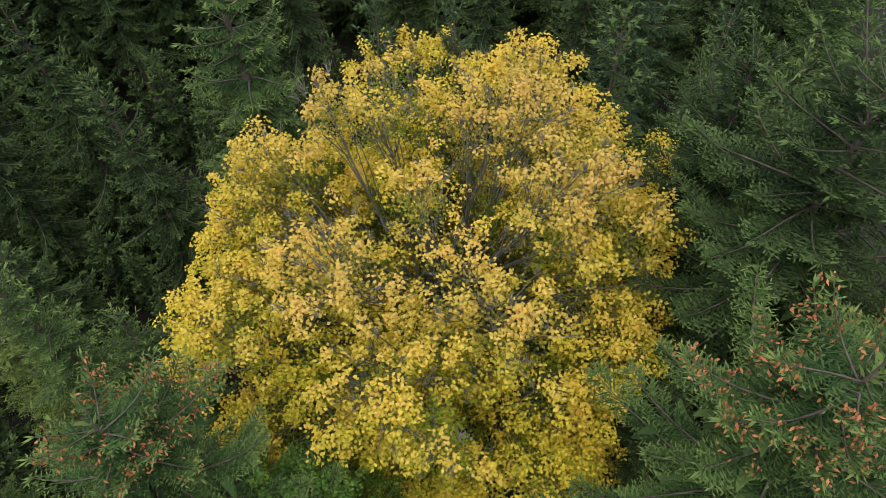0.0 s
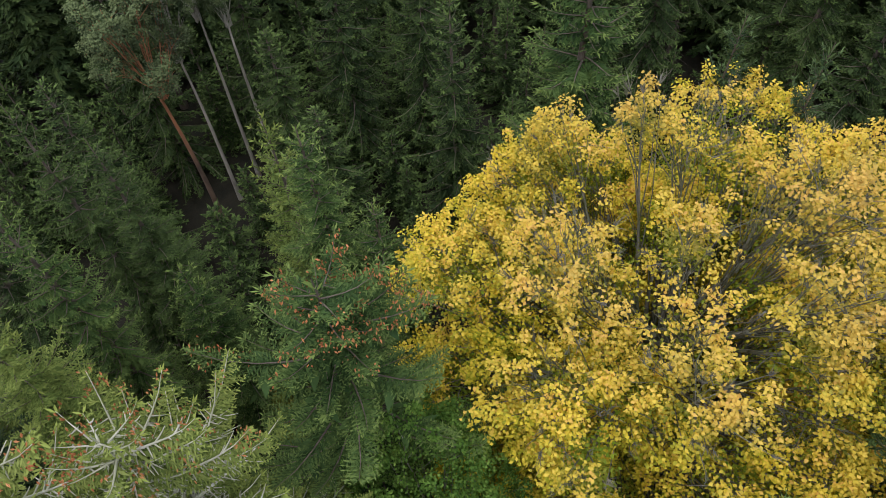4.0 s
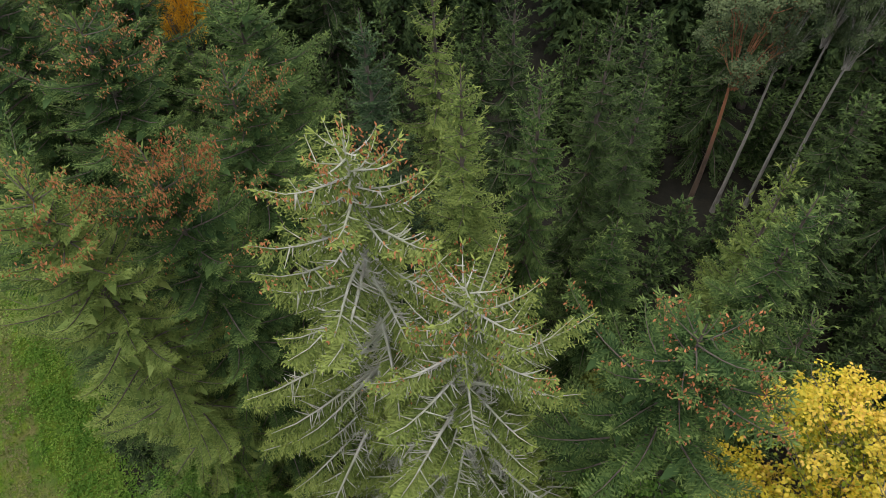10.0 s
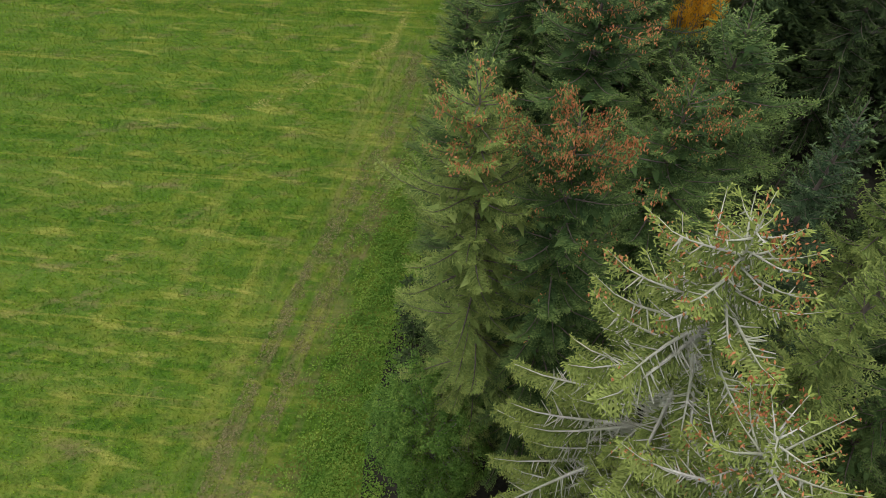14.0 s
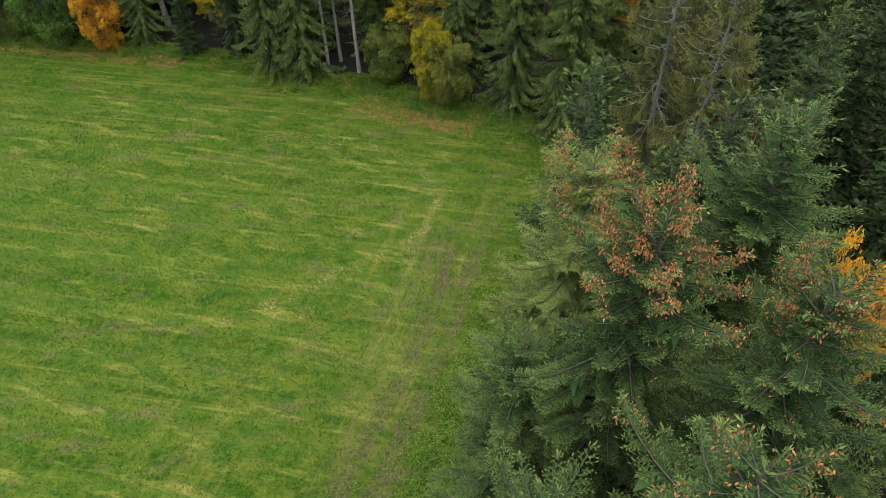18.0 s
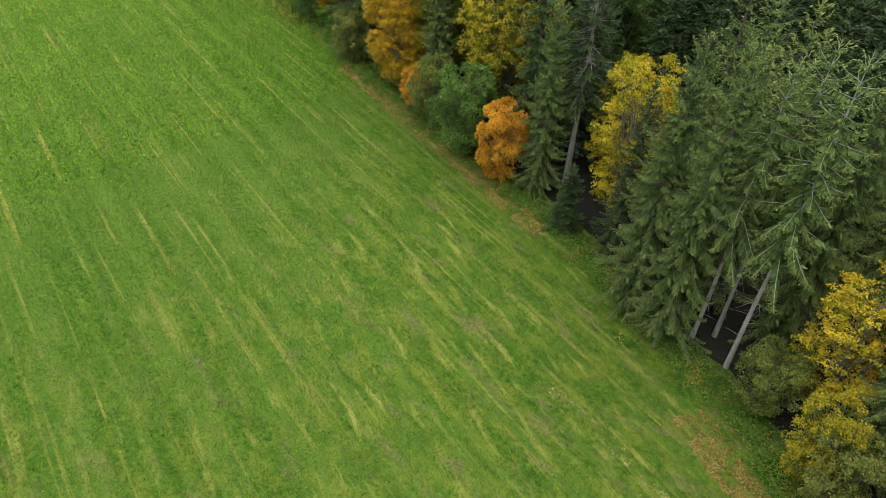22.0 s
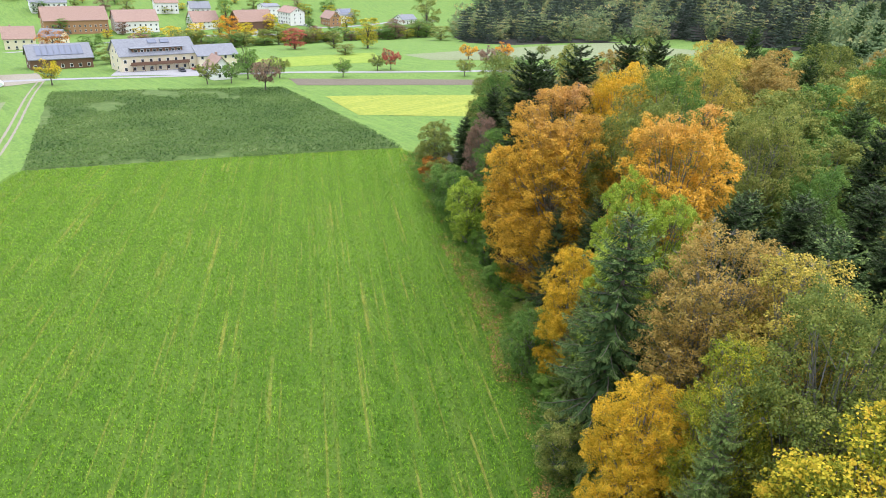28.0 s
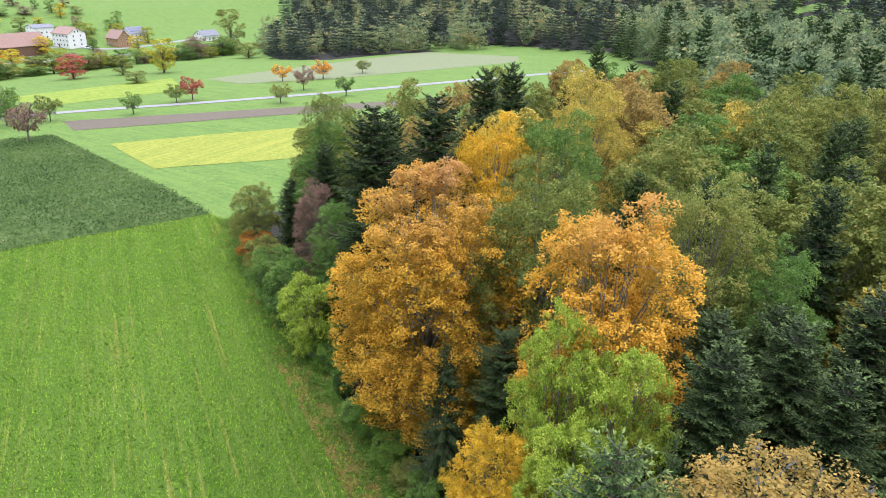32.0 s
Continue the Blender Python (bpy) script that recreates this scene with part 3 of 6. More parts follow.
PLACED = []
KINDS = {
    "spruce_a": (conifer_meshes, dict(height=25.0, radius=3.0, bare=0.15, fine=0.75, tier=0.6, hang=0.2, shoot=0.085)),
    "spruce_b": (conifer_meshes, dict(height=25.0, radius=3.2, bare=0.18, fine=0.75, tier=0.7, droop=0.5, lift=0.4, hang=0.6, ragged=0.2, limb=1.3, shoot=0.085)),
    "spruce_c": (conifer_meshes, dict(height=16.0, radius=2.7, bare=0.06, fine=0.75, tier=0.55, droop=0.25, hang=0.1, shoot=0.085)),
    "spruce_young": (conifer_meshes, dict(height=8.0, radius=1.6, bare=0.05, fine=1.5, tier=0.6, droop=0.25, hang=0.1)),
    "spruce_cones": (conifer_meshes, dict(height=25.0, radius=3.2, bare=0.2, fine=0.64, rounded=0.75, cones=380, droop=0.35, lift=0.35, tier=0.62, per=(6, 8), twig=0.48, hang=0.2, high=38.0, stubs=2.0, ragged=0.25, shoot=0.08, dense=1.2)),
    "spruce_few_cones": (conifer_meshes, dict(height=25.0, radius=3.2, bare=0.2, fine=0.64, rounded=0.7, cones=110, droop=0.35, lift=0.35, tier=0.62, per=(6, 8), twig=0.48, hang=0.2, high=38.0, stubs=2.0, ragged=0.28, shoot=0.078, dense=1.2)),
    "fir_dense": (conifer_meshes, dict(height=25.0, radius=3.5, bare=0.1, rounded=0.6, droop=0.3, fine=0.75, ragged=0.25, tier=0.68, per=(6, 8), twig=0.7, hang=0.1, shoot=0.095)),
    "spruce_lichen": (conifer_meshes, dict(height=27.0, radius=4.2, bare=0.22, fine=0.62, tier=0.42, per=(5, 7), droop=0.45, lift=0.35, high=30.0, low=-34.0, limb=1.6, ragged=0.32, cones=90, hang=0.6, taper=0.6, rounded=0.5, twig=0.55, fan=0.45, inner=0.42, stubs=7.0, dense=1.5, shoot=0.1)),
    "spruce_edge": (conifer_meshes, dict(height=24.0, radius=4.2, bare=0.03, fine=0.9, tier=0.62, per=(6, 9), droop=0.35, lift=0.3, low=-22.0, hang=0.9, taper=0.52, twig=0.7, fan=0.4, limb=1.3, ragged=0.14)),
    "spruce_mid_a": (conifer_meshes, dict(height=24.0, radius=3.3, bare=0.08, fine=1.3, tier=0.9, droop=0.5, lift=0.35, hang=0.6, limb=1.3)),
    "spruce_mid_b": (conifer_meshes, dict(height=24.0, radius=3.2, bare=0.3, fine=1.3, tier=0.85, hang=0.2)),
    "spruce_stem": (conifer_meshes, dict(height=24.0, radius=2.8, bare=0.46, fine=1.1, tier=0.75, droop=0.5, hang=0.8, taper=0.45, stem=0.55)),
    "spruce_sparse": (conifer_meshes, dict(height=25.0, radius=3.2, bare=0.42, fine=0.95, tier=0.45, droop=0.35, lift=0.3, limb=0.85, hang=0.8, inner=0.3, stubs=3.0, fan=0.5, rounded=0.25, dense=1.5)),
    "spruce_far": (conifer_meshes, dict(height=24.0, radius=3.3, bare=0.06, fine=3.6, tier=1.2, shoot=0.12)),
    "spruce_back": (conifer_meshes, dict(height=24.0, radius=3.3, bare=0.1, fine=3.6, tier=1.2, shoot=0.12)),
    "fir_far": (conifer_meshes, dict(height=25.0, radius=3.8, bare=0.05, fine=1.15, tier=0.6, per=(6, 9), rounded=0.5, droop=0.3, low=-8.0, high=28.0, shoot=0.16, ragged=0.12)),
    "spruce_tiny": (conifer_meshes, dict(height=24.0, radius=3.2, bare=0.06, fine=6.0, tier=1.9, rounded=0.2, shoot=0.14)),
    "beech_big": (broadleaf_meshes, dict(height=25.0, radius=9.8, bare=0.3, leaf=0.14, leaves=340000, lobes=165, lump=(0.12, 0.22), clumps=32, clump=(0.22, 0.5), flat=0.8, stretch=1.9, thin=0.34, fill=0.16, even=-0.45, twigs=0.35, square=2.8, arms=((43, 0.5, 1.08), (22, 0.58, 1.04), (62, 0.64, 1.06), (48, 0.7, 1.1), (30, 0.45, 0.95), (75, 0.5, 0.98), (-60, 0.4, 0.8), (-30, 0.42, 0.85)))),
    "broad_full": (broadleaf_meshes, dict(height=24.0, radius=5.5, bare=0.02, leaf=0.17, leaves=80000, lobes=100, thin=0.03, lump=(0.25, 0.38), clumps=13, clump=(0.3, 0.6), stretch=1.2, fill=0.28, twigs=0.12, square=2.5)),
    "broad_layers": (broadleaf_meshes, dict(height=15.0, radius=3.6, bare=0.1, leaf=0.17, leaves=17000, lobes=34, lump=(0.2, 0.34), clumps=12, clump=(0.25, 0.5), flat=0.4, stretch=1.9, fill=0.06, even=0.0)),
    "broad_layers_large": (broadleaf_meshes, dict(height=22.0, radius=5.4, bare=0.04, leaf=0.19, leaves=60000, lobes=150, lump=(0.17, 0.28), clumps=13, clump=(0.28, 0.5), flat=0.6, stretch=1.5, fill=0.45, even=0.0, twigs=0.1, square=2.4)),
    "broad_rust": (broadleaf_meshes, dict(height=25.0, radius=7.0, bare=0.02, leaf=0.165, leaves=150000, lobes=130, thin=0.06, lump=(0.2, 0.3), clumps=17, clump=(0.3, 0.6), stretch=1.3, fill=0.32, twigs=0.12, square=2.5)),
    "broad_mid": (broadleaf_meshes, dict(height=22.0, radius=5.0, bare=0.05, leaf=0.26, leaves=30000, lobes=80, lump=(0.25, 0.38), clumps=9, clump=(0.35, 0.65), fill=0.2, twigs=0.0, square=2.3)),
    "broad_a": (broadleaf_meshes, dict(height=22.0, radius=5.0, bare=0.05, leaf=0.17, leaves=60000, lobes=60, lump=(0.28, 0.42), clumps=13, clump=(0.35, 0.65), square=2.4)),
    "broad_high": (broadleaf_meshes, dict(height=22.0, radius=5.0, bare=0.72, leaf=0.17, leaves=16000, lobes=24, clumps=14, thin=0.12, clump=(0.3, 0.6))),
    "broad_thin": (broadleaf_meshes, dict(height=22.0, radius=4.5, bare=0.04, leaf=0.15, leaves=66000, lobes=100, lump=(0.24, 0.36), clumps=16, clump=(0.25, 0.5), stretch=1.6, thin=0.12, fill=0.25, square=2.4)),
    "bush": (broadleaf_meshes, dict(height=8.0, radius=3.2, bare=0.0, leaf=0.18, leaves=17000, lobes=50, lump=(0.24, 0.36), clumps=10, clump=(0.25, 0.5), stems=4, square=2.4)),
    "broad_far": (broadleaf_meshes, dict(height=22.0, radius=5.0, bare=0.05, leaf=0.55, leaves=3200, lobes=24, clumps=10, clump=(0.6, 1.1), twigs=0.0)),
    "broad_tiny": (broadleaf_meshes, dict(height=22.0, radius=5.0, bare=0.02, leaf=1.0, leaves=900, lobes=24, clumps=8, clump=(0.7, 1.1), twigs=0.0)),
    "pine": (broadleaf_meshes, dict(height=22.0, radius=2.6, bare=0.6, leaf=0.12, leaves=18000, lobes=16, clumps=14, clump=(0.3, 0.5), stout=0.62)),
    "orchard": (broadleaf_meshes, dict(height=6.0, radius=2.8, bare=0.25, leaf=0.26, leaves=2200, lobes=14, clumps=9, clump=(0.3, 0.5), thin=0.2)),
}

# ---- ground ----


def grass_material(name, turn=-19.0, straw=1.0, tone=1.0, fine=1.0, worn=False, blade=False, pale=0.0, far=0.0):
    """Mown meadow: tufts, mottled patches, soft dry streaks along the mowing rows. worn: the corner where tractors turn is dry and scuffed.
    blade: for single tufts, which differ in tone."""
    n = Nodes(name, 0.8)
    n.bsdf.inputs["Specular IOR Level"].default_value = 0.1
    vec = n.coord()
    tuft = n.noise(vec, 2.4 * fine, 7.0, 0.72)
    col = n.ramp(tuft, [(0.34, (0.028 * tone, 0.081 * tone, 0.005)), (0.5, (0.074 * tone, 0.164 * tone, 0.008)), (0.66, (0.15 * tone, 0.268 * tone, 0.018))])
    # patches of lusher and of paler sward
    col = n.mix(n.step(n.noise(vec, 0.55, 5.0, 0.7), 0.47, 0.62, 0.75), col, (0.045 * tone, 0.125 * tone, 0.006))
    col = n.mix(n.step(n.noise(vec, 0.16, 6.0, 0.7), 0.48, 0.66, 0.45), col, (0.126 * tone, 0.205 * tone, 0.02))
    grain = n.noise(vec, 7.0 * fine, 4.0, 0.8)
    # mowing rows: broad swaths, continuous over many metres
    swath = n.noise(n.coord((0.012, 0.42, 1), turn), 1.0, 3.0, 0.6, 0.2)
    col = n.mix(n.step(swath, 0.46, 0.6, 0.4), col, (0.116 * tone, 0.215 * tone, 0.018))
    band = n.noise(n.coord((0.01, 0.8, 1), turn), 1.0, 2.0, 0.5, 0.3)
    col = n.mix(n.step(band, 0.46, 0.6, 0.4), col, (0.136 * tone, 0.235 * tone, 0.022))
    sep = n.add("ShaderNodeSeparateXYZ")
    n.link(vec, sep.inputs[0])
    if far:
        # paler towards the valley: sheen of low-seen grass put into the colour
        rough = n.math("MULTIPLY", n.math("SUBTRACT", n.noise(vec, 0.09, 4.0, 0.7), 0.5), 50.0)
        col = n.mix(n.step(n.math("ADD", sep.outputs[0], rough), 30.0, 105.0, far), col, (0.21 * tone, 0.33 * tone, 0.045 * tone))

    def streaks(angle, across, low, high, top):
        """Soft dry streaks that come and go along a direction."""
        lines = n.noise(n.coord((0.035, across, 1), angle), 1.0, 3.0, 0.55, 0.4)
        along = n.noise(n.coord((0.16, 0.4, 1), angle), 1.0, 4.0, 0.65)
        fray = n.step(grain, 0.25, 0.6)
        return n.math("MULTIPLY", n.math("MULTIPLY", n.step(lines, low, high), n.step(along, 0.4, 0.6)), n.math("MULTIPLY", n.math("ADD", fray, 0.35), top))

    bleach = max(1.0, 0.85 * tone)
    col = n.mix(streaks(turn, 1.9, 0.55, 0.68, 0.5 * straw), col, (0.3 * bleach, 0.28 * bleach, 0.06 * bleach))
    col = n.mix(streaks(turn + 1.5, 0.35, 0.55, 0.7, 0.2 * straw), col, (0.17 * bleach, 0.185 * bleach, 0.05 * bleach))
    # distance haze put into the colour of far grass, paler and greyer
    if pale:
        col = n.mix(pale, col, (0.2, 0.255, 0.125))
    if worn:
        wander = n.math("MULTIPLY", n.math("SUBTRACT", n.noise(vec, 0.05, 3.0), 0.5), 60.0)
        zone = n.step(n.math("ADD", sep.outputs[0], wander), 48.0, 14.0)
        dry = n.math("MULTIPLY", n.step(n.noise(n.coord((0.4, 0.8, 1), turn), 1.0, 5.0, 0.65), 0.46, 0.62, 0.5), zone)
        col = n.mix(dry, col, (0.17, 0.2, 0.025))
        scuff = n.math("MULTIPLY", n.step(n.noise(n.coord((0.22, 0.6, 1), turn + 12), 1.0, 6.0, 0.7), 0.54, 0.66, 0.75), n.step(grain, 0.2, 0.55))
        col = n.mix(n.math("MULTIPLY", scuff, zone), col, (0.17, 0.14, 0.065))
        wisp = n.math("MULTIPLY", n.step(n.noise(n.coord((0.2, 1.0, 1), turn - 6), 1.0, 4.0, 0.6), 0.56, 0.72, 0.7), n.step(grain, 0.25, 0.55))
        col = n.mix(n.math("MULTIPLY", wisp, zone), col, (0.36, 0.34, 0.08))
        # beside the wheel ruts the rows run along the headland, trodden brown next to the ruts
        away = n.math("ADD", n.math("MULTIPLY", n.math("SUBTRACT", sep.outputs[0], 13.5), 0.892), n.math("MULTIPLY", n.math("ADD", sep.outputs[1], 4.0), -0.452))
        away = n.math("ADD", away, n.math("MULTIPLY", wander, 0.06))
        beside = n.math("MULTIPLY", n.step(away, 16.0, 9.0), n.math("MULTIPLY", n.step(away, -3.0, -1.0), n.step(sep.outputs[1], -62.0, -54.0)))
        col = n.mix(n.math("MULTIPLY", streaks(63.0, 0.6, 0.5, 0.7, 0.35), beside), col, (0.33, 0.31, 0.075))
        trodden = n.math("MULTIPLY", n.step(away, 4.5, 2.0), n.step(away, -3.0, -1.6))
        brown = n.math("MULTIPLY", n.step(n.noise(n.coord((0.12, 1.3, 1), 63.0), 1.0, 5.0, 0.65), 0.46, 0.64, 0.55), n.step(grain, 0.25, 0.55))
        col = n.mix(n.math("MULTIPLY", n.math("MULTIPLY", brown, trodden), n.step(sep.outputs[1], -58.0, -50.0)), col, (0.16, 0.125, 0.065))
    if blade:
        geo = n.add("ShaderNodeNewGeometry")
        col = n.mix(1.0, col, n.ramp(geo.outputs["Random Per Island"], [(0.0, (0.8, 0.82, 0.8)), (0.7, (1.05, 1.05, 1.0)), (1.0, (1.3, 1.22, 1.1))]), "MULTIPLY")
    else:
        n.bump(grain, 1.0, 0.09)
    return n.colour(col)


def soil_material(name, dark, light, scale=1.2, turn=0.0, rows=0.0):
    n = Nodes(name, 0.95)
    vec = n.coord((1, 1 + 5 * rows, 1), turn)
    col = n.ramp(n.noise(vec, scale, 7.0, 0.7), [(0.3, dark), (0.7, light)])
    n.bump(n.noise(vec, scale * 4, 6.0, 0.75), 0.9, 0.06)
    return n.colour(col)


# tones hold the sheen of low-seen grass: dark ground, brighter tufts, brightest far off
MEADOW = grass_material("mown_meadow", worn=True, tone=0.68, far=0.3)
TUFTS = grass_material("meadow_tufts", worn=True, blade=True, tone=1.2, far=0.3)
TUFTS_BRIGHT = grass_material("bright_meadow_tufts", blade=True, tone=1.5, straw=1.4, far=0.3)
MEADOW_HAZED = grass_material("hazed_far_meadow", turn=8.0, straw=0.3, tone=1.05, fine=0.5, pale=0.28)
# near black: the deep shade under the trees is put into this colour
SHADED_LITTER = soil_material("shaded_forest_floor_litter", (0.007, 0.007, 0.004), (0.024, 0.02, 0.011))
PLOUGHED = soil_material("ploughed_soil", (0.085, 0.07, 0.045), (0.15, 0.125, 0.085), 1.0, 70, 1.0)
FALLOW = soil_material("fallow_field", (0.12, 0.15, 0.06), (0.2, 0.23, 0.11), 0.5, 70, 1.0)
GRAVEL = soil_material("gravel_road", (0.16, 0.14, 0.1), (0.3, 0.27, 0.21), 3.0)
ASPHALT = soil_material("pale_asphalt", (0.2, 0.2, 0.2), (0.31, 0.31, 0.31), 2.0)


def hill(x, y):
    """The land is flat round the wood, falls gently to the village in the valley, and rises beyond it."""
    d = max(0.0, x - 150)
    e = min(d, 330)
    r = max(0.0, d - 330)
    # the wooded slope across the valley
    side = min(1.0, max(0.0, (x - 190) / 140)) * max(0.0, -y - 385)
    return -0.06 * e - 0.00006 * e * e + 0.10 * r * min(1, r / 150) + 0.16 * side


def sheet(name, pts, z, mat, label, cell=None, rough_edge=0.0):
    """A patch of ground with a slightly uneven outline, laid over the land."""
    bm = bmesh.new()
    ring = []
    for i, (a, b) in enumerate(zip(pts, pts[1:] + pts[:1])):
        a, b = Vector(a), Vector(b)
        steps = max(1, int((b - a).length / (cell or 1e9)))
        for k in range(steps):
            p = a.lerp(b, k / steps)
            w = noise.noise_vector((p.x * 0.31, p.y * 0.31, 3.0)) * rough_edge
            ring.append(bm.verts.new((p.x + w.x, p.y + w.y, 0)))
    face = bm.faces.new(ring)
    face.normal_update()
    if face.normal.z < 0:
        face.normal_flip()
    bmesh.ops.triangulate(bm, faces=bm.faces[:])
    low, high = min(p[0] for p in pts), max(p[0] for p in pts)
    for k in range(150, 760, 15):
        if low < k < high:
            bmesh.ops.bisect_plane(bm, geom=bm.verts[:] + bm.edges[:] + bm.faces[:], plane_co=(k, 0, 0), plane_no=(1, 0, 0))
    for v in bm.verts:
        v.co.z = hill(v.co.x, v.co.y) + z
    me = bpy.data.meshes.new(name)
    bm.to_mesh(me)
    bm.free()
    me.materials.append(mat)
    return tagged(new(name, me), label, "ground", kind="structure")


def strip(name, pts, width, z, mat, label, kind="structure", category="road", wobble=0.15, shift=0.0):
    """A road or rut: a band of even width along a line, smoothed, with slightly uneven sides."""
    fine = []
    for i in range(len(pts) - 1):
        p0, p1, p2, p3 = (Vector(pts[max(0, min(len(pts) - 1, i + k))]) for k in (-1, 0, 1, 2))
        steps = max(2, int((p2 - p1).length / 1.5))
        for k in range(steps):
            t = k / steps
            fine.append(0.5 * ((2 * p1) + (p2 - p0) * t + (2 * p0 - 5 * p1 + 4 * p2 - p3) * t * t + (3 * p1 - p0 - 3 * p2 + p3) * t ** 3))
    fine.append(Vector(pts[-1]))
    vs = []
    for i, p in enumerate(fine):
        d = (fine[min(i + 1, len(fine) - 1)] - fine[max(i - 1, 0)]).normalized()
        s = Vector((-d.y, d.x))
        c = p + s * shift
        for hand in (1, -1):
            q = c + s * hand * (width / 2 + wobble * noise.noise((c.x * 0.8, c.y * 0.8, hand * 7.0)))
            vs.append((q.x, q.y, hill(q.x, q.y) + z))
    i = np.arange(len(fine) - 1)
    me = mesh_of(name, vs, np.stack([2 * i + 1, 2 * i + 3, 2 * i + 2, 2 * i], 1), True)
    me.materials.append(mat)
    return tagged(new(name, me), label, category, kind=kind)


def ground_sheet():
    xs = np.concatenate([np.linspace(-2600, -600, 12), np.linspace(-450, 135, 14), np.arange(150, 760, 15), np.linspace(800, 2800, 24)])
    ys = np.concatenate([np.linspace(-2800, -900, 10), np.linspace(-800, 500, 40), np.linspace(600, 2600, 10)])
    vs = np.array([(x, y, hill(x, y)) for x in xs for y in ys])
    k = len(ys)
    i, j = np.meshgrid(np.arange(len(xs) - 1), np.arange(k - 1), indexing="ij")
    f = np.stack([i * k + j, (i + 1) * k + j, (i + 1) * k + j + 1, i * k + j + 1], -1).reshape(-1, 4)
    me = mesh_of("ground", vs, f, True)
    me.materials.append(MEADOW_HAZED)
    tagged(new("ground", me), "green grassland that falls to a valley and rises to hills", "ground", kind="structure")


ground_sheet()
# the wood's edge along the field, from north-east to the far corner of the wood
EDGE = [(14.0, 6.0), (8.0, -6.0), (4.2, -14.8), (0.8, -22.0), (-3.7, -31.8), (-10.5, -42.5), (-13.8, -46.5), (-16.2, -51.0), (-19.2, -56.4), (-18.8, -61.5), (-15.0, -66.0),
        (-9.8, -68.6), (-4.6, -73.0), (0.3, -74.8), (7.0, -79.0), (16.0, -83.2), (31.0, -88.8), (42.5, -92.6), (57.5, -99.2), (70.5, -105.6), (84.5, -109.2), (100.0, -114.2), (120.5, -120.6), (136.0, -126.5)]
EAST = [(132.0, -131.0), (122.0, -140.0), (116.0, -160.0), (118.0, -190.0), (132.0, -260.0), (160.0, -330.0), (235.0, -385.0), (270.0, -392.0), (330.0, -365.0), (346.0, -322.0), (344.0, -288.0), (372.0, -276.0), (430.0, -300.0), (495.0, -350.0)]
WOOD = EDGE + EAST + [(640.0, -480.0), (600.0, -800.0), (-300.0, -800.0), (-420.0, -200.0), (-300.0, 260.0), (60.0, 240.0)]
FLOOR_EDGE = [(x - 1.0, y - 1.8) if i > 12 else (x - 2.8, y - 0.6) for i, (x, y) in enumerate(EDGE)]
FLOOR_EAST = [tuple(Vector(p) + (Vector((230.0, -520.0)) - Vector(p)).normalized() * 8.0) for p in EAST]
sheet("forest_floor", FLOOR_EDGE + FLOOR_EAST + WOOD[len(EDGE) + len(EAST):], 0.03, SHADED_LITTER, "floor of the wood with needles and fallen leaves, darkened for shade", 3.0, 1.2)
CROP_CORNER = (139.8, -125.6)
FIELD = [(26.0, 40.0)] + [(x - 6, y - 4) for x, y in EDGE[:-1]] + [(133.0, -128.0), CROP_CORNER, (146.0, -90.0), (150.6, -57.0), (136.0, -50.0), (120.0, -42.0), (100.0, -36.0), (80.0, 0.0), (60.0, 40.0)]
sheet("meadow", FIELD, 0.012, MEADOW, "mown green meadow with dry hay streaks along the wood", 3.0, 0.4)

# ---- tracks and ruts in the meadow ----


def worn_material(name, soil, grass, cover=0.5, patch=0.7):
    """Worn ground: bare soil that breaks through the sward in patches."""
    n = Nodes(name, 0.95)
    vec = n.coord()
    clear = n.add("ShaderNodeBsdfTransparent")
    mixer = n.add("ShaderNodeMixShader")
    spots = n.math("MULTIPLY", n.step(n.noise(vec, 7.0, 5.0, 0.75), 0.6 - 0.3 * cover, 0.74 - 0.3 * cover), n.step(n.noise(vec, patch, 5.0, 0.7), 0.62 - 0.35 * cover, 0.72 - 0.35 * cover))
    n.link(n.math("MULTIPLY", spots, 0.8), mixer.inputs[0])
    n.link(clear.outputs[0], mixer.inputs[1])
    n.link(n.bsdf.outputs[0], mixer.inputs[2])
    n.link(mixer.outputs[0], n.out.inputs[0])
    return n.colour(n.ramp(n.noise(vec, 4.0, 5.0, 0.7), [(0.3, soil), (0.7, grass)]))


RUT = worn_material("worn_rut_soil", (0.11, 0.1, 0.04), (0.19, 0.165, 0.07), 0.56)
HAY = worn_material("dry_hay", (0.24, 0.22, 0.06), (0.42, 0.4, 0.12), 0.42, 0.4)
LITTER = worn_material("fallen_leaves", (0.22, 0.1, 0.03), (0.42, 0.25, 0.08), 0.6)
HEADLAND = [(13.5, -4.0), (7.5, -18.5), (1.0, -30.2), (-4.2, -38.3), (-6.8, -43.0), (-9.6, -49.5)]
for side in (0.9, -0.9):
    strip("wheel_rut", HEADLAND, 1.1, 0.05, RUT, "worn brown wheel rut in the meadow grass", category="rut", shift=side)
strip("hay_row", [(8.0, -45.5), (-0.8, -48.7), (-6.0, -51.0), (-8.8, -55.2), (-8.2, -58.6), (-6.0, -61.5), (-2.0, -64.0), (6.4, -66.5)], 1.1, 0.07, HAY, "curved row of dry hay on the meadow", category="hay")
strip("leaf_fall", [(-13.5, -64.0), (-8.5, -66.3), (-3.0, -70.0)], 2.6, 0.024, LITTER, "fallen yellow leaves on the grass below the trees", category="leaves")
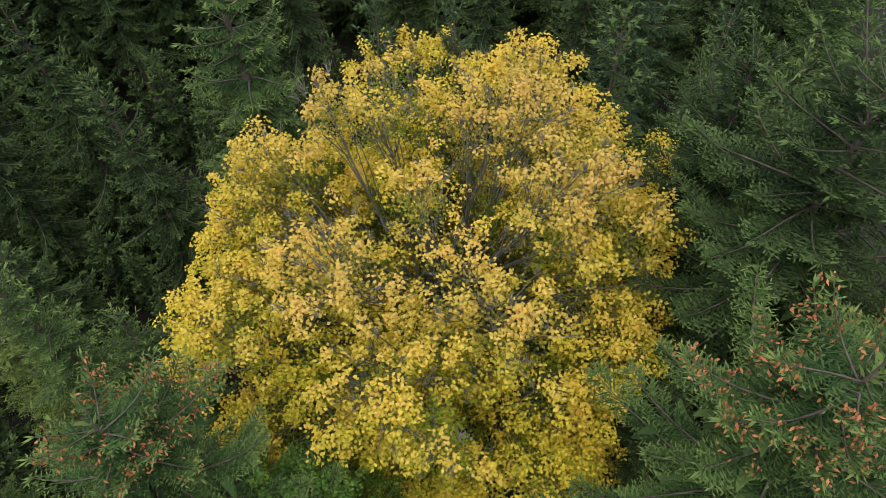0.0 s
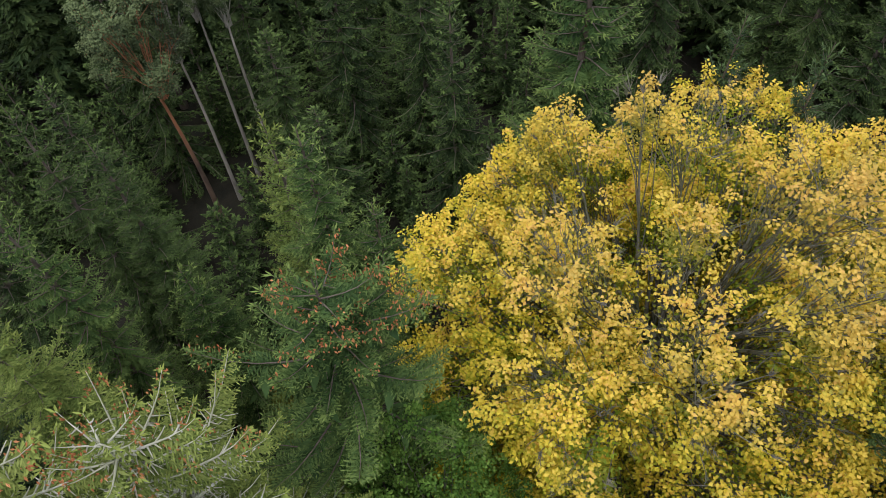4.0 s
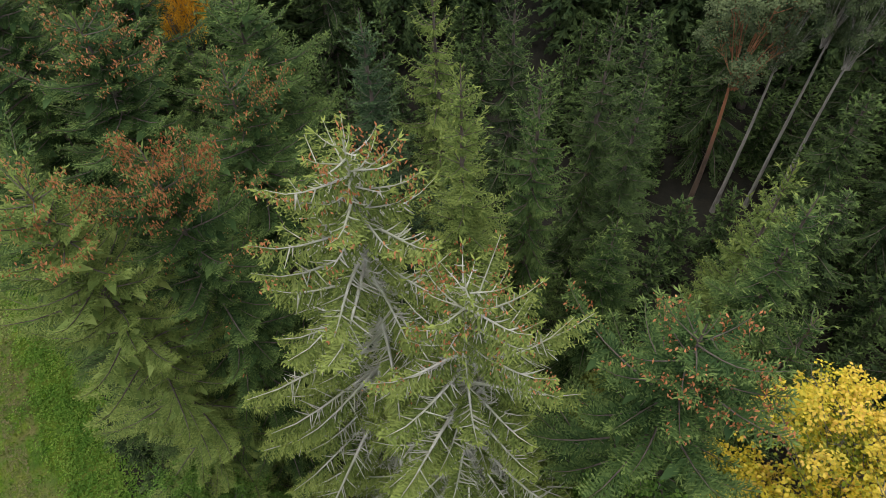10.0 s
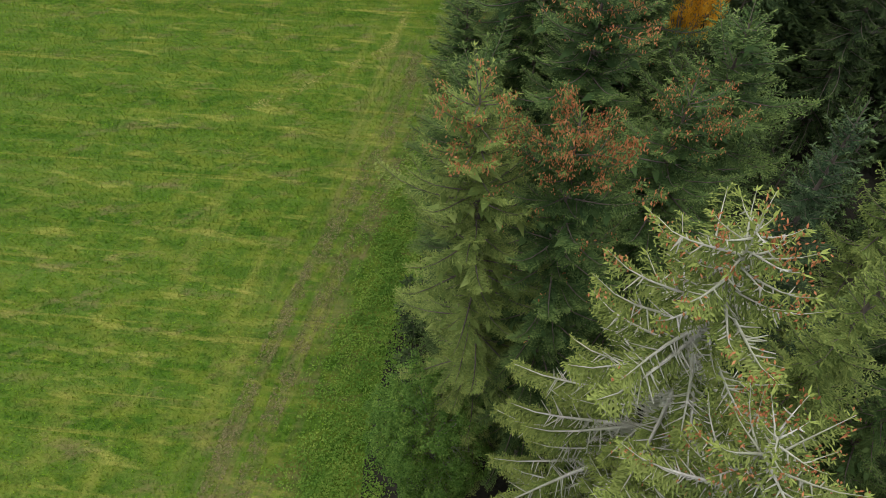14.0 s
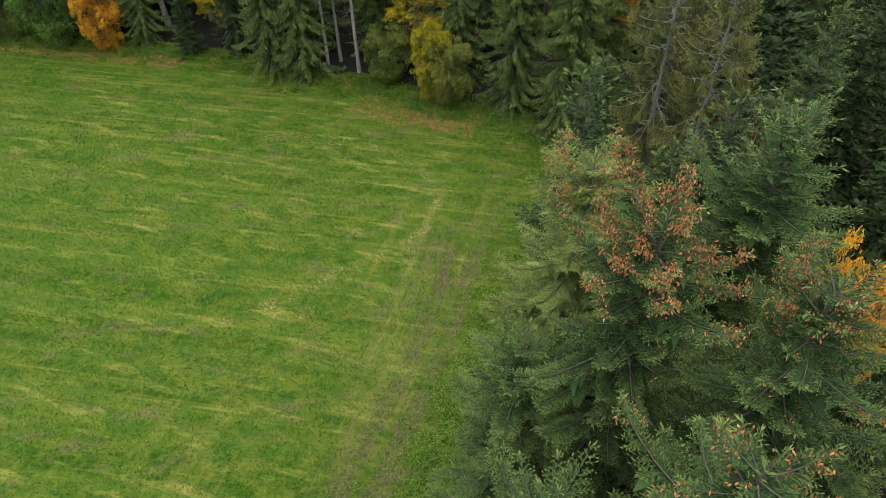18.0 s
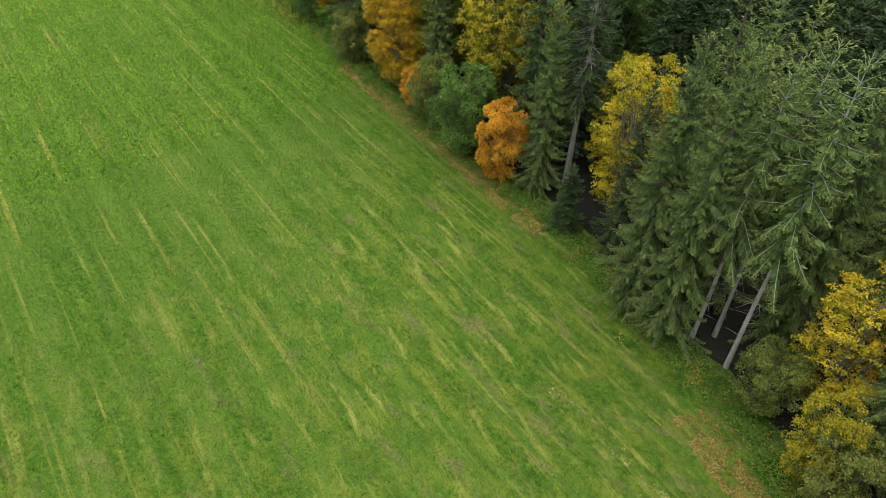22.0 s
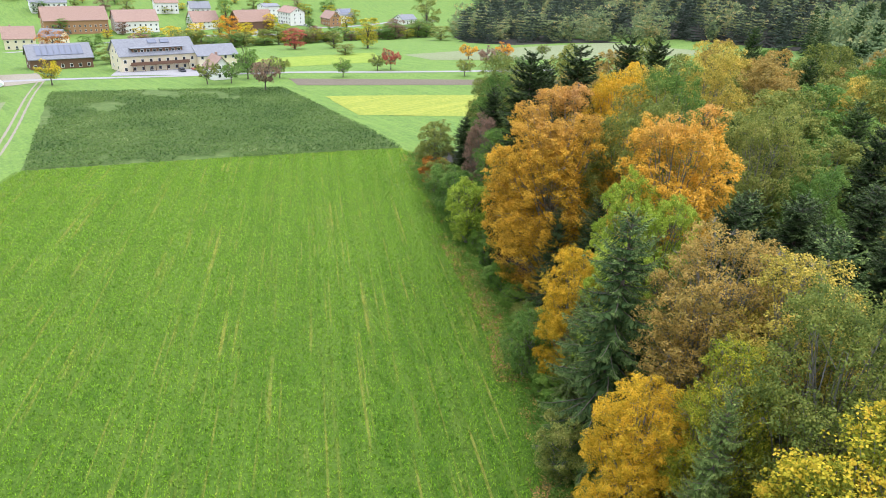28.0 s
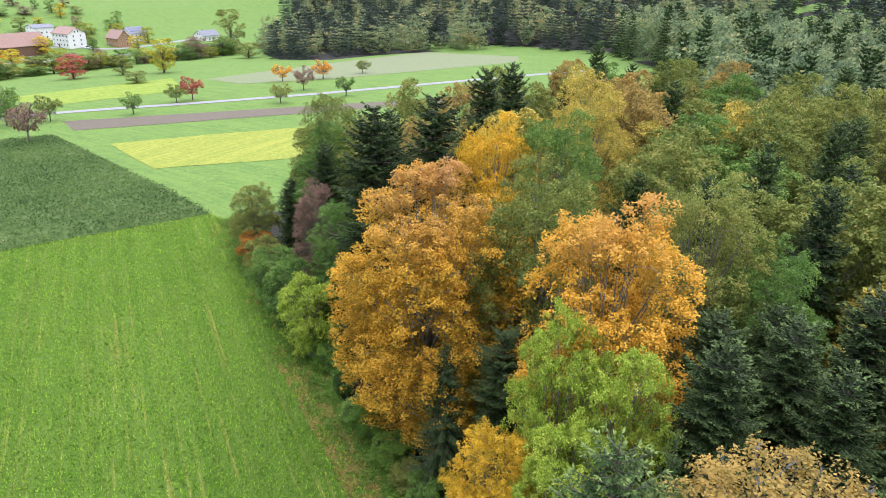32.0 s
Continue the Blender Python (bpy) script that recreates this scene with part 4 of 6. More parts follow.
strip("leaf_fall", [(14.0, -80.8), (24.0, -84.4), (36.0, -89.0), (50.0, -94.2)], 2.2, 0.024, LITTER, "fallen yellow leaves on the grass below the trees", category="leaves")
strip("leaf_fall", [(62.0, -99.6), (73.0, -104.6), (86.0, -108.6), (94.0, -111.0)], 2.8, 0.024, LITTER, "fallen orange leaves on the grass below the beech", category="leaves")
for side in (0.9, -0.9):
    strip("farm_track", [(104.0, -40.0), (118.0, -44.5), (133.2, -48.3), (147.6, -51.4), (184.4, -55.4), (239.9, -59.4), (275.0, -62.8)], 0.55, 0.05, GRAVEL, "pale gravel rut of the farm track", shift=side * 0.9)


def in_ring(px, py, ring):
    """For arrays of points: which lie inside the ring."""
    hit = np.zeros(len(px), bool)
    for (x0, y0), (x1, y1) in zip(ring, ring[1:] + ring[:1]):
        if y0 != y1:
            hit ^= ((y0 > py) != (y1 > py)) & (px < (x1 - x0) * (py - y0) / (y1 - y0) + x0)
    return hit


def grass_tufts(name, count, size, seed, ring, mat, label):
    """Single tufts of the sward, bent over by mowing, as stuff."""
    r = np.random.default_rng(seed)
    xs, ys = [p[0] for p in ring], [p[1] for p in ring]
    px, py = r.uniform(min(xs), max(xs), count), r.uniform(min(ys), max(ys), count)
    ok = in_ring(px, py, ring)
    px, py = px[ok], py[ok]
    m = len(px)
    lay = np.radians(-19) + np.pi * (r.uniform(0, 1, m) < 0.5) + r.normal(0, 0.8, m)
    way = unit(np.stack([np.cos(lay), np.sin(lay), r.uniform(0.5, 2.0, m)], 1))
    up = unit(r.normal(0, 0.7, (m, 3)) + [0, 0, 0.6])
    me = mesh_of(name, *blades(np.stack([px, py, np.full(m, 0.015)], 1), way, up, r.uniform(0.6, 1.4, m) * size, r.uniform(0.25, 0.5, m) * size))
    me.materials.append(mat)
    return tagged(new(name, me), label, "grass", kind="stuff")


NEAR_FIELD = [(17.0, -2.0)] + [(x + 0.3, y + 0.4) for x, y in EDGE[1:17]] + [(44.0, -91.0), (52.0, -60.0), (44.0, -20.0)]
FAR_FIELD = [(44.0, -91.0)] + [(x, y + 0.6) for x, y in EDGE[18:]] + [CROP_CORNER, (146.0, -90.0), (150.4, -58.0), (136.0, -50.6), (120.0, -42.8), (100.0, -36.8), (84.0, -8.0), (44.0, -20.0), (52.0, -60.0)]
grass_tufts("meadow_grass", 300000, 0.16, 41, NEAR_FIELD, TUFTS, "short mown grass tufts of the meadow")
grass_tufts("meadow_grass", 420000, 0.25, 42, FAR_FIELD, TUFTS_BRIGHT, "longer mown grass tufts of the meadow")

# ---- trees round the start ----


def spruce(key, x, y, h, w, mat, label, bark=BARK, **more):
    return tree("fir_tree" if key.startswith("fir") else "spruce_tree", key, x, y, h, w, mat, bark, label, "tree", **more)


def leafy(key, x, y, h, w, mat, label, bark=BARK_GREY, name="broadleaf_tree", **more):
    return tree(name, key, x, y, h, w, mat, bark, label, "tree" if name == "broadleaf_tree" else "bush", **more)


def bush(key, x, y, h, w, mat, label, **more):
    return leafy(key, x, y, h, w, mat, label, name="bush", **more)


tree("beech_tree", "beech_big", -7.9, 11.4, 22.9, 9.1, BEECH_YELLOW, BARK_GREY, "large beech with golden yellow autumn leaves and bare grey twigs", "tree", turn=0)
CONE = "tall spruce hung with bunches of reddish brown cones"
LIGHT = "light green spruce with a slender pointed top"
HANGING = "green spruce with hanging boughs in the wood"
BLUISH = "bluish green spruce in the inner wood"
DARK = "tall dark green spruce with drooping boughs"
LICHEN = "old pale spruce with bare lichen-grey boughs and sparse needles"
spruce("fir_dense", -0.6, 17.0, 24.0, 3.2, SPRUCE_DARK, "green fir behind the yellow beech", turn=310)
spruce("fir_dense", 2.2, 14.0, 26.5, 4.4, SPRUCE_DARK, "broad spruce with feathery grey-green boughs")
spruce("spruce_few_cones", 3.2, 7.2, 26.5, 3.8, SPRUCE, CONE)
spruce("fir_dense", 0.9, 9.4, 18.0, 2.4, SPRUCE_DARK, "green fir close beside the yellow beech")
spruce("spruce_few_cones", -8.6, 0.4, 24.5, 3.4, SPRUCE, CONE)
spruce("spruce_lichen", -7.2, -7.0, 27.3, 4.2, SPRUCE_PALE, LICHEN, BARK_LICHEN)
spruce("spruce_lichen", -6.3, -3.8, 26.0, 3.7, SPRUCE_PALE, LICHEN, BARK_LICHEN, turn=140)
spruce("spruce_a", -15.9, 1.9, 22.0, 2.9, SPRUCE, LIGHT)
spruce("spruce_c", -18.6, 1.2, 20.5, 2.6, SPRUCE_LIGHT, "young yellowish green fir between older spruces")
spruce("spruce_c", -18.4, -3.7, 15.0, 2.6, SPRUCE, "small green spruce in a dark gap of the wood")
spruce("spruce_a", -13.4, -8.0, 24.5, 2.7, SPRUCE_LIGHT, LIGHT)
spruce("spruce_b", -16.9, -7.0, 22.5, 2.6, SPRUCE, HANGING)
spruce("spruce_a", -20.5, -4.4, 20.5, 2.3, SPRUCE_DARK, HANGING)
spruce("spruce_a", -15.0, -9.2, 19.0, 2.4, SPRUCE_BLUE, BLUISH)
spruce("spruce_b", -21.5, -6.2, 22.0, 2.3, SPRUCE_DARK, BLUISH)
spruce("spruce_a", -15.4, -13.0, 23.5, 2.5, SPRUCE_BLUE, BLUISH)
spruce("spruce_b", -18.6, -12.2, 23.5, 2.8, SPRUCE_LIGHT, LIGHT)
spruce("spruce_b", -22.0, -10.5, 22.0, 2.5, SPRUCE_DARK, HANGING)
spruce("spruce_few_cones", -10.6, -14.5, 23.8, 2.9, SPRUCE, CONE)
spruce("spruce_cones", -6.4, -12.9, 25.0, 2.9, SPRUCE, CONE, turn=200)
spruce("spruce_few_cones", -4.0, -13.9, 25.7, 2.9, SPRUCE_LIGHT, CONE, turn=60)
leafy("broad_a", -2.0, -13.2, 11.5, 2.8, GREEN, "small green broadleaf tree at the wood's edge")
spruce("spruce_b", -14.5, 3.4, 19.0, 2.6, SPRUCE, LIGHT)
spruce("spruce_b", -17.4, 13.5, 25.0, 4.4, SPRUCE, "broad spruce with long feathery boughs behind the beech")
spruce("spruce_c", -14.0, 17.5, 21.5, 2.4, SPRUCE_BLUE, BLUISH)
spruce("spruce_c", -11.5, 19.0, 21.5, 2.2, SPRUCE_BLUE, BLUISH)
spruce("spruce_mid_a", -5.5, 21.0, 21.0, 3.4, SPRUCE_DARK, DARK)
spruce("spruce_b", 0.6, 19.0, 23.0, 3.6, SPRUCE, HANGING)
spruce("fir_dense", 6.2, 12.6, 25.5, 3.6, SPRUCE, "dense green fir beside the feathery spruce", turn=40)
spruce("fir_dense", 7.4, 7.4, 25.0, 3.4, SPRUCE, "dense green fir beside the feathery spruce", turn=70)
tree("pine_tree", "pine", -34.0, -2.5, 19.0, 2.6, PINE, BARK_PINE, "tall Scots pine with a reddish bare trunk", "tree")
for x, y, h in ((-35.0, -0.9, 21.0), (-36.5, 0.9, 23.0), (-36.0, 2.4, 22.0)):
    tree("pine_tree", "pine", x, y, h, 1.8, PINE, BARK_PALE, "tall pine with a long bare grey trunk", "tree")
leafy("broad_full", -6.3, 1.4, 19.6, 3.2, GREEN, "fresh green broadleaf tree low beside the beech")
bush("bush", -16.0, -1.4, 6.0, 2.0, OLIVE, "brownish bush in a gap between spruces")

# ---- trees along the track's side of the field ----
spruce("spruce_few_cones", -10.1, -30.6, 23.6, 3.4, SPRUCE_LIGHT, CONE)
spruce("spruce_cones", -10.2, -26.0, 25.4, 3.5, SPRUCE, CONE, turn=10)
spruce("spruce_few_cones", -9.8, -19.6, 24.6, 3.6, SPRUCE, CONE, turn=110)
spruce("spruce_few_cones", -13.6, -23.4, 25.0, 3.3, SPRUCE, CONE, turn=250)
spruce("fir_dense", -6.0, -20.8, 21.0, 3.2, SPRUCE, "dense green fir at the wood's edge")
spruce("fir_dense", -7.0, -26.5, 20.0, 3.0, SPRUCE, "dense green fir at the wood's edge", turn=90)
spruce("fir_dense", -16.0, -29.6, 25.0, 3.6, SPRUCE, "dense green fir in the wood")
spruce("fir_dense", -14.8, -21.2, 19.0, 2.8, SPRUCE, "dense green fir in the wood", turn=15)
leafy("broad_high", -17.6, -26.2, 22.0, 1.8, ORANGE, "broadleaf tree with bright orange leaves among dark conifers")
spruce("fir_dense", -14.6, -18.0, 23.0, 3.4, SPRUCE, "dense dark green fir in the wood")
spruce("fir_dense", -5.2, -17.3, 18.0, 2.6, SPRUCE_DARK, "dense green fir at the wood's edge", turn=200)
OLD = "old grey-brown spruce with sparse boughs and a pale stem"
spruce("spruce_sparse", -19.8, -45.2, 26.0, 2.5, TAN_NEEDLES, OLD, BARK_PALE)
spruce("spruce_sparse", -20.8, -41.8, 25.6, 2.5, TAN_NEEDLES, OLD, BARK_PALE, turn=70)
spruce("spruce_a", -22.5, -48.5, 25.0, 2.4, PINE, "pale grey-green conifer with a slender top")
spruce("spruce_edge", -18.4, -49.6, 15.0, 3.2, SPRUCE, "young dark green fir before older spruces")
spruce("fir_dense", -16.5, -45.0, 12.4, 3.2, SPRUCE, "young dark green fir before older spruces")
tree("pine_tree", "pine", -20.9, -37.9, 21.0, 1.8, PINE, BARK_PINE, "leaning pine with grey-green needles and a bare brown stem", "tree", lean=(2, 3))
spruce("spruce_edge", -24.5, -53.0, 23.0, 3.6, SPRUCE_DARK, DARK)
spruce("spruce_a", -25.0, -40.0, 23.0, 3.0, SPRUCE, HANGING)
leafy("broad_thin", -27.0, -69.0, 19.0, 2.0, ORANGE, "thin orange broadleaf tree between dark spruces")

# ---- the wood's southern edge, from the field's corner to the far end ----
EDGE_SPRUCE = "large dark edge spruce with boughs down to the grass"
spruce("spruce_edge", -21.2, -62.6, 23.5, 4.0, SPRUCE_EDGE_LIT, EDGE_SPRUCE)
spruce("spruce_edge", -17.6, -67.2, 22.5, 3.6, SPRUCE_EDGE_LIT, EDGE_SPRUCE, turn=120)
spruce("spruce_edge", -13.6, -72.6, 22.5, 3.2, SPRUCE_EDGE_LIT, EDGE_SPRUCE, turn=200)
spruce("spruce_edge", -6.0, -80.0, 23.0, 3.4, SPRUCE_EDGE_LIT, EDGE_SPRUCE)
leafy("broad_layers", -10.0, -75.6, 12.4, 3.3, YELLOW, "yellow broadleaf tree at the meadow's edge")
bush("bush", -10.4, -69.4, 8.0, 2.0, MAPLE, "bright yellow bush at the meadow's edge")
bush("bush", -11.9, -68.4, 7.0, 2.2, OLIVE, "olive-brown bush beside the yellow one")
bush("bush", -6.8, -73.6, 6.0, 2.3, OLIVE, "olive-green bush at the meadow's edge")
STEM = "spruce with a long pale bare stem and high crown"
spruce("spruce_stem", -3.9, -75.6, 24.0, 2.8, SPRUCE_EDGE_LIT, STEM, BARK_PALE)
spruce("spruce_stem", -2.2, -78.0, 23.5, 2.6, SPRUCE_EDGE_LIT, STEM, BARK_PALE, turn=40)
spruce("spruce_stem", -0.9, -76.4, 22.5, 2.6, SPRUCE_EDGE_LIT, STEM, BARK_PALE, turn=140)
spruce("spruce_edge", 1.2, -76.0, 23.0, 3.4, SPRUCE_EDGE_LIT, EDGE_SPRUCE, turn=30)
spruce("spruce_edge", 4.4, -77.8, 22.0, 3.4, SPRUCE_EDGE_LIT, EDGE_SPRUCE, turn=300)
leafy("broad_layers", 9.4, -84.8, 17.0, 3.2, YELLOW, "slim yellow tree between spruces")
spruce("spruce_c", 13.1, -82.6, 6.8, 1.7, SPRUCE_DARK, "small dark young spruce at the meadow's edge")
spruce("spruce_mid_a", 8.0, -82.2, 16.0, 2.4, SPRUCE_DARK, DARK)
spruce("spruce_edge", 17.8, -86.0, 18.0, 2.8, SPRUCE_EDGE_LIT, EDGE_SPRUCE, turn=80)
bush("bush", 21.7, -85.6, 8.4, 2.5, ORANGE, "small bright orange tree at the meadow's edge")
bush("bush", 27.3, -87.4, 9.6, 3.2, GREEN, "round green bush at the meadow's edge")
bush("bush", 33.0, -90.2, 7.6, 2.6, OLIVE, "olive-green bush at the meadow's edge")
bush("bush", 36.2, -91.4, 5.0, 1.8, ORANGE, "low orange bush at the meadow's edge")
leafy("broad_full", 41.0, -94.2, 15.5, 3.6, GOLDEN_YELLOW, "golden yellow tree at the meadow's edge")
bush("bush", 49.2, -96.0, 6.6, 2.6, OLIVE, "tan and olive bush at the meadow's edge")
leafy("broad_layers_large", 27.0, -94.6, 22.0, 5.4, MAPLE, "yellow-green maple tree with gaps in its crown")
leafy("broad_full", 32.5, -99.0, 25.5, 5.0, OLIVE, "broad olive-green tree turning yellow")
spruce("spruce_edge", 35.0, -93.6, 19.0, 2.6, SPRUCE_EDGE_LIT, "spruce between broadleaf trees at the meadow's edge")
spruce("spruce_sparse", 16.0, -88.5, 23.0, 3.0, SPRUCE_DARK, "dark spruce with a grey bare stem", BARK_PALE)
leafy("broad_layers", 11.5, -89.5, 15.0, 3.4, YELLOW, "yellow broadleaf tree among dark spruces")
leafy("broad_thin", 43.5, -102.6, 23.6, 5.2, TAN, "half-bare tree with tan leaves and bare twig tips")
leafy("broad_thin", 37.8, -103.0, 24.0, 4.8, OLIVE_GOLD, "half-bare tree with tan and olive leaves")
leafy("broad_thin", 37.0, -96.8, 20.0, 3.2, YELLOW_GREEN, "thin yellow-brown tree losing its leaves")
spruce("spruce_edge", 49.0, -98.8, 23.2, 5.6, SPRUCE, "tall grey-green edge spruce with long hanging boughs")
spruce("spruce_edge", 48.6, -104.4, 18.0, 3.2, SPRUCE_EDGE_LIT, EDGE_SPRUCE, turn=10)
spruce("spruce_edge", 55.6, -101.8, 13.0, 2.6, SPRUCE_EDGE_LIT, EDGE_SPRUCE, turn=150)
leafy("broad_full", 59.0, -103.6, 15.5, 3.4, GOLDEN_YELLOW, "golden tree squeezed between spruces")
LIMES = "fresh light green broadleaf tree with a lobed crown"
leafy("broad_a", 57.6, -107.6, 23.0, 3.2, LIME, LIMES)
leafy("broad_a", 54.0, -108.4, 22.2, 3.4, LIME, LIMES, turn=80)
leafy("broad_a", 54.4, -104.2, 18.6, 3.2, LIME, LIMES, turn=200)
leafy("broad_rust", 74.2, -112.8, 26.0, 8.3, RUST_GOLD, "large beech with rust-orange autumn leaves")
leafy("broad_full", 58.8, -114.2, 27.6, 6.2, RUST_GOLD, "round beech with golden orange leaves")
leafy("broad_full", 67.0, -117.4, 27.4, 5.6, OLIVE, "broad olive-green beech behind the orange one")
spruce("spruce_edge", 68.2, -108.6, 15.0, 2.9, SPRUCE_DARK, "young dark spruce against the orange beech")
spruce("fir_dense", 64.5, -110.5, 17.0, 2.8, SPRUCE_DARK, "young dark fir beside the orange beech")
bush("bush", 62.4, -101.6, 7.5, 2.6, GREEN, "green-grey bush at the meadow's edge")
bush("bush", 93.5, -113.4, 9.6, 3.2, LIME, "fresh light green bush at the meadow's edge")
bush("bush", 99.6, -115.4, 8.8, 3.2, GREEN, "green bush at the meadow's edge")
bush("bush", 106.4, -117.4, 7.6, 3.4, GREEN, "green bush at the meadow's edge")
bush("bush", 112.5, -119.6, 6.2, 2.8, OLIVE, "olive-green bush at the meadow's edge")
leafy("broad_a", 120.0, -122.8, 11.0, 3.6, OLIVE, "brownish olive tree at the wood's far corner")
bush("bush", 117.0, -121.0, 5.4, 2.6, RUST, "rusty brown bush at the wood's far corner")
leafy("broad_full", 95.5, -119.6, 16.0, 4.0, GREEN, "green broadleaf tree at the meadow's edge")
FIR = "tall dark fir with a broad tiered top"
spruce("fir_far", 114.8, -125.6, 12.4, 2.6, SPRUCE_DARK, FIR)
spruce("fir_far", 106.2, -125.2, 19.2, 3.0, SPRUCE_DARK, FIR, turn=20)
leafy("broad_thin", 103.0, -121.5, 16.0, 2.8, BROWN, "half-bare brown tree among firs")
spruce("fir_far", 89.2, -119.0, 27.4, 4.8, SPRUCE_DARK, FIR, turn=70)
spruce("fir_far", 95.5, -126.5, 25.0, 4.0, SPRUCE_DARK, FIR, turn=190)
spruce("fir_far", 85.2, -123.6, 28.6, 5.0, SPRUCE_DARK, FIR, turn=130)
spruce("fir_far", 94.5, -141.0, 28.2, 4.2, SPRUCE_DARK, FIR, turn=300)
spruce("fir_far", 101.0, -154.0, 27.0, 4.0, SPRUCE_DARK, FIR, turn=250)
leafy("broad_full", 80.0, -126.5, 27.2, 5.2, GOLDEN_YELLOW, "yellow-orange beech between dark firs")
leafy("broad_full", 75.4, -130.4, 28.0, 5.0, GREEN, "round green broadleaf tree in the mixed wood")
leafy("broad_full", 81.0, -143.5, 29.0, 5.8, OLIVE_GOLD, "tan and yellow beech in the mixed wood")
leafy("broad_full", 58.0, -125.5, 27.0, 5.4, OLIVE, "olive-green broadleaf tree turning yellow")
spruce("fir_far", 50.0, -112.0, 22.0, 3.6, SPRUCE_DARK, DARK, turn=33)
leafy("broad_full", 53.0, -127.0, 23.0, 4.4, GREEN, "green broadleaf tree in a dark part of the wood")
for x, y, h, w in ((52.6, -117.0, 21.0, 3.6), (48.4, -118.0, 22.0, 3.8), (44.8, -116.0, 21.0, 3.4), (45.6, -123.5, 23.0, 3.8), (51.0, -123.0, 20.0, 3.4), (41.0, -120.0, 22.0, 3.6)):
    spruce("fir_far", x, y, h, w, SPRUCE_DARK, DARK)
spruce("spruce_c", 50.2, -107.8, 18.5, 2.2, SPRUCE, "young green spruce between broadleaf trees")

# ---- the rest of the wood ----


def inside(x, y, ring):
    hit = False
    for (x0, y0), (x1, y1) in zip(ring, ring[1:] + ring[:1]):
        if (y0 > y) != (y1 > y) and x < (x1 - x0) * (y - y0) / (y1 - y0) + x0:
            hit = not hit
    return hit


def edge_gap(x, y, ring):
    best = 1e9
    for (x0, y0), (x1, y1) in zip(ring, ring[1:]):
        dx, dy = x1 - x0, y1 - y0
        t = min(1, max(0, ((x - x0) * dx + (y - y0) * dy) / (dx * dx + dy * dy)))
        best = min(best, math.hypot(x - x0 - t * dx, y - y0 - t * dy))
    return best


def wood_spots(x0, x1, y0, y1, step, keep, seed, margin=2.5):
    """Places for trees on a loose grid in a stretch of the wood, apart from those that already stand."""
    r = random.Random(seed)
    spots = []
    x = x0
    while x < x1:
        y = y0
        while y < y1:
            px, py = x + r.uniform(-0.45, 0.45) * step, y + r.uniform(-0.45, 0.45) * step
            if keep(px, py) and inside(px, py, WOOD) and edge_gap(px, py, EDGE + EAST) > margin:
                if all((px - a) ** 2 + (py - b) ** 2 > (0.7 * w + 0.33 * step) ** 2 for a, b, w in PLACED):
                    spots.append((px, py, r))
            y += step
        x += step
    return spots


for x, y, r in wood_spots(-44, 6, -32, 28, 3.4, lambda x, y: not (x > -6 and y > -14) and math.hypot(x, y) < 46, 9, 2.5):
    spruce("spruce_young", x, y, r.uniform(5, 9.5), r.uniform(1.2, 1.8), SPRUCE_DARK, "young spruce in the shade of the wood", group="young spruces of the wood")
for x, y, h in ((-33.0, 8.0, 19.0), (-31.5, 12.5, 20.0), (-37.0, 10.0, 21.0), (-38.0, 3.5, 19.0), (-39.0, -3.5, 20.0), (-32.5, 3.8, 14.0), (-31.0, -7.0, 16.0), (-27.5, 4.5, 12.0)):
    spruce("spruce_mid_a", x, y, h, 3.0, SPRUCE_DARK, DARK)
INNER = {"spruce_mid_a": "dark green spruce standing in the inner wood", "spruce_mid_b": "full dark spruce standing in the inner wood", "spruce_stem": "slim spruce with a long bare stem in the wood"}
behind = []
for x, y, r in wood_spots(-66, 10, -60, 60, 4.6, lambda x, y: (26 < math.hypot(x, y) < 62 or (x < -13 and 4 < y and math.hypot(x, y) > 16)) and not (y > -20 and x > 2), 3, 3.0):
    if math.hypot(x, y) > 47:
        behind.append((x, y, r))
        continue
    key = r.choice(["spruce_mid_a", "spruce_mid_b", "spruce_mid_b", "spruce_stem"])
    spruce(key, x, y, r.uniform(18, 24), r.uniform(2.5, 3.2), SPRUCE_DARK if x < -10 and y > 2 else r.choice([SPRUCE_DARK, SPRUCE_DARK, SPRUCE, SPRUCE_BLUE]), INNER[key], group="spruces of the inner wood")
for x, y, r in wood_spots(-52, 30, -112, -50, 5.0, lambda x, y: y < -56 and y > -104 - 0.3 * x, 4, 2.5):
    if y < -92 or (x < -24 and y < -76):
        behind.append((x, y, r))
        continue
    key = r.choice(["spruce_mid_a", "spruce_mid_a", "spruce_mid_a", "spruce_stem"])
    spruce(key, x, y, r.uniform(20, 25), r.uniform(2.8, 3.5), r.choice([SPRUCE, SPRUCE_EDGE_LIT, SPRUCE_EDGE_LIT]), INNER[key], group="spruces of the inner wood")
BROAD = {OLIVE.name: "olive-green broadleaf tree turning yellow", OLIVE_GOLD.name: "tan and golden broadleaf tree", YELLOW_GREEN.name: "yellow-green broadleaf tree in the wood", TAN.name: "half-bare tree with tan leaves", GREEN.name: "green broadleaf tree in the wood"}
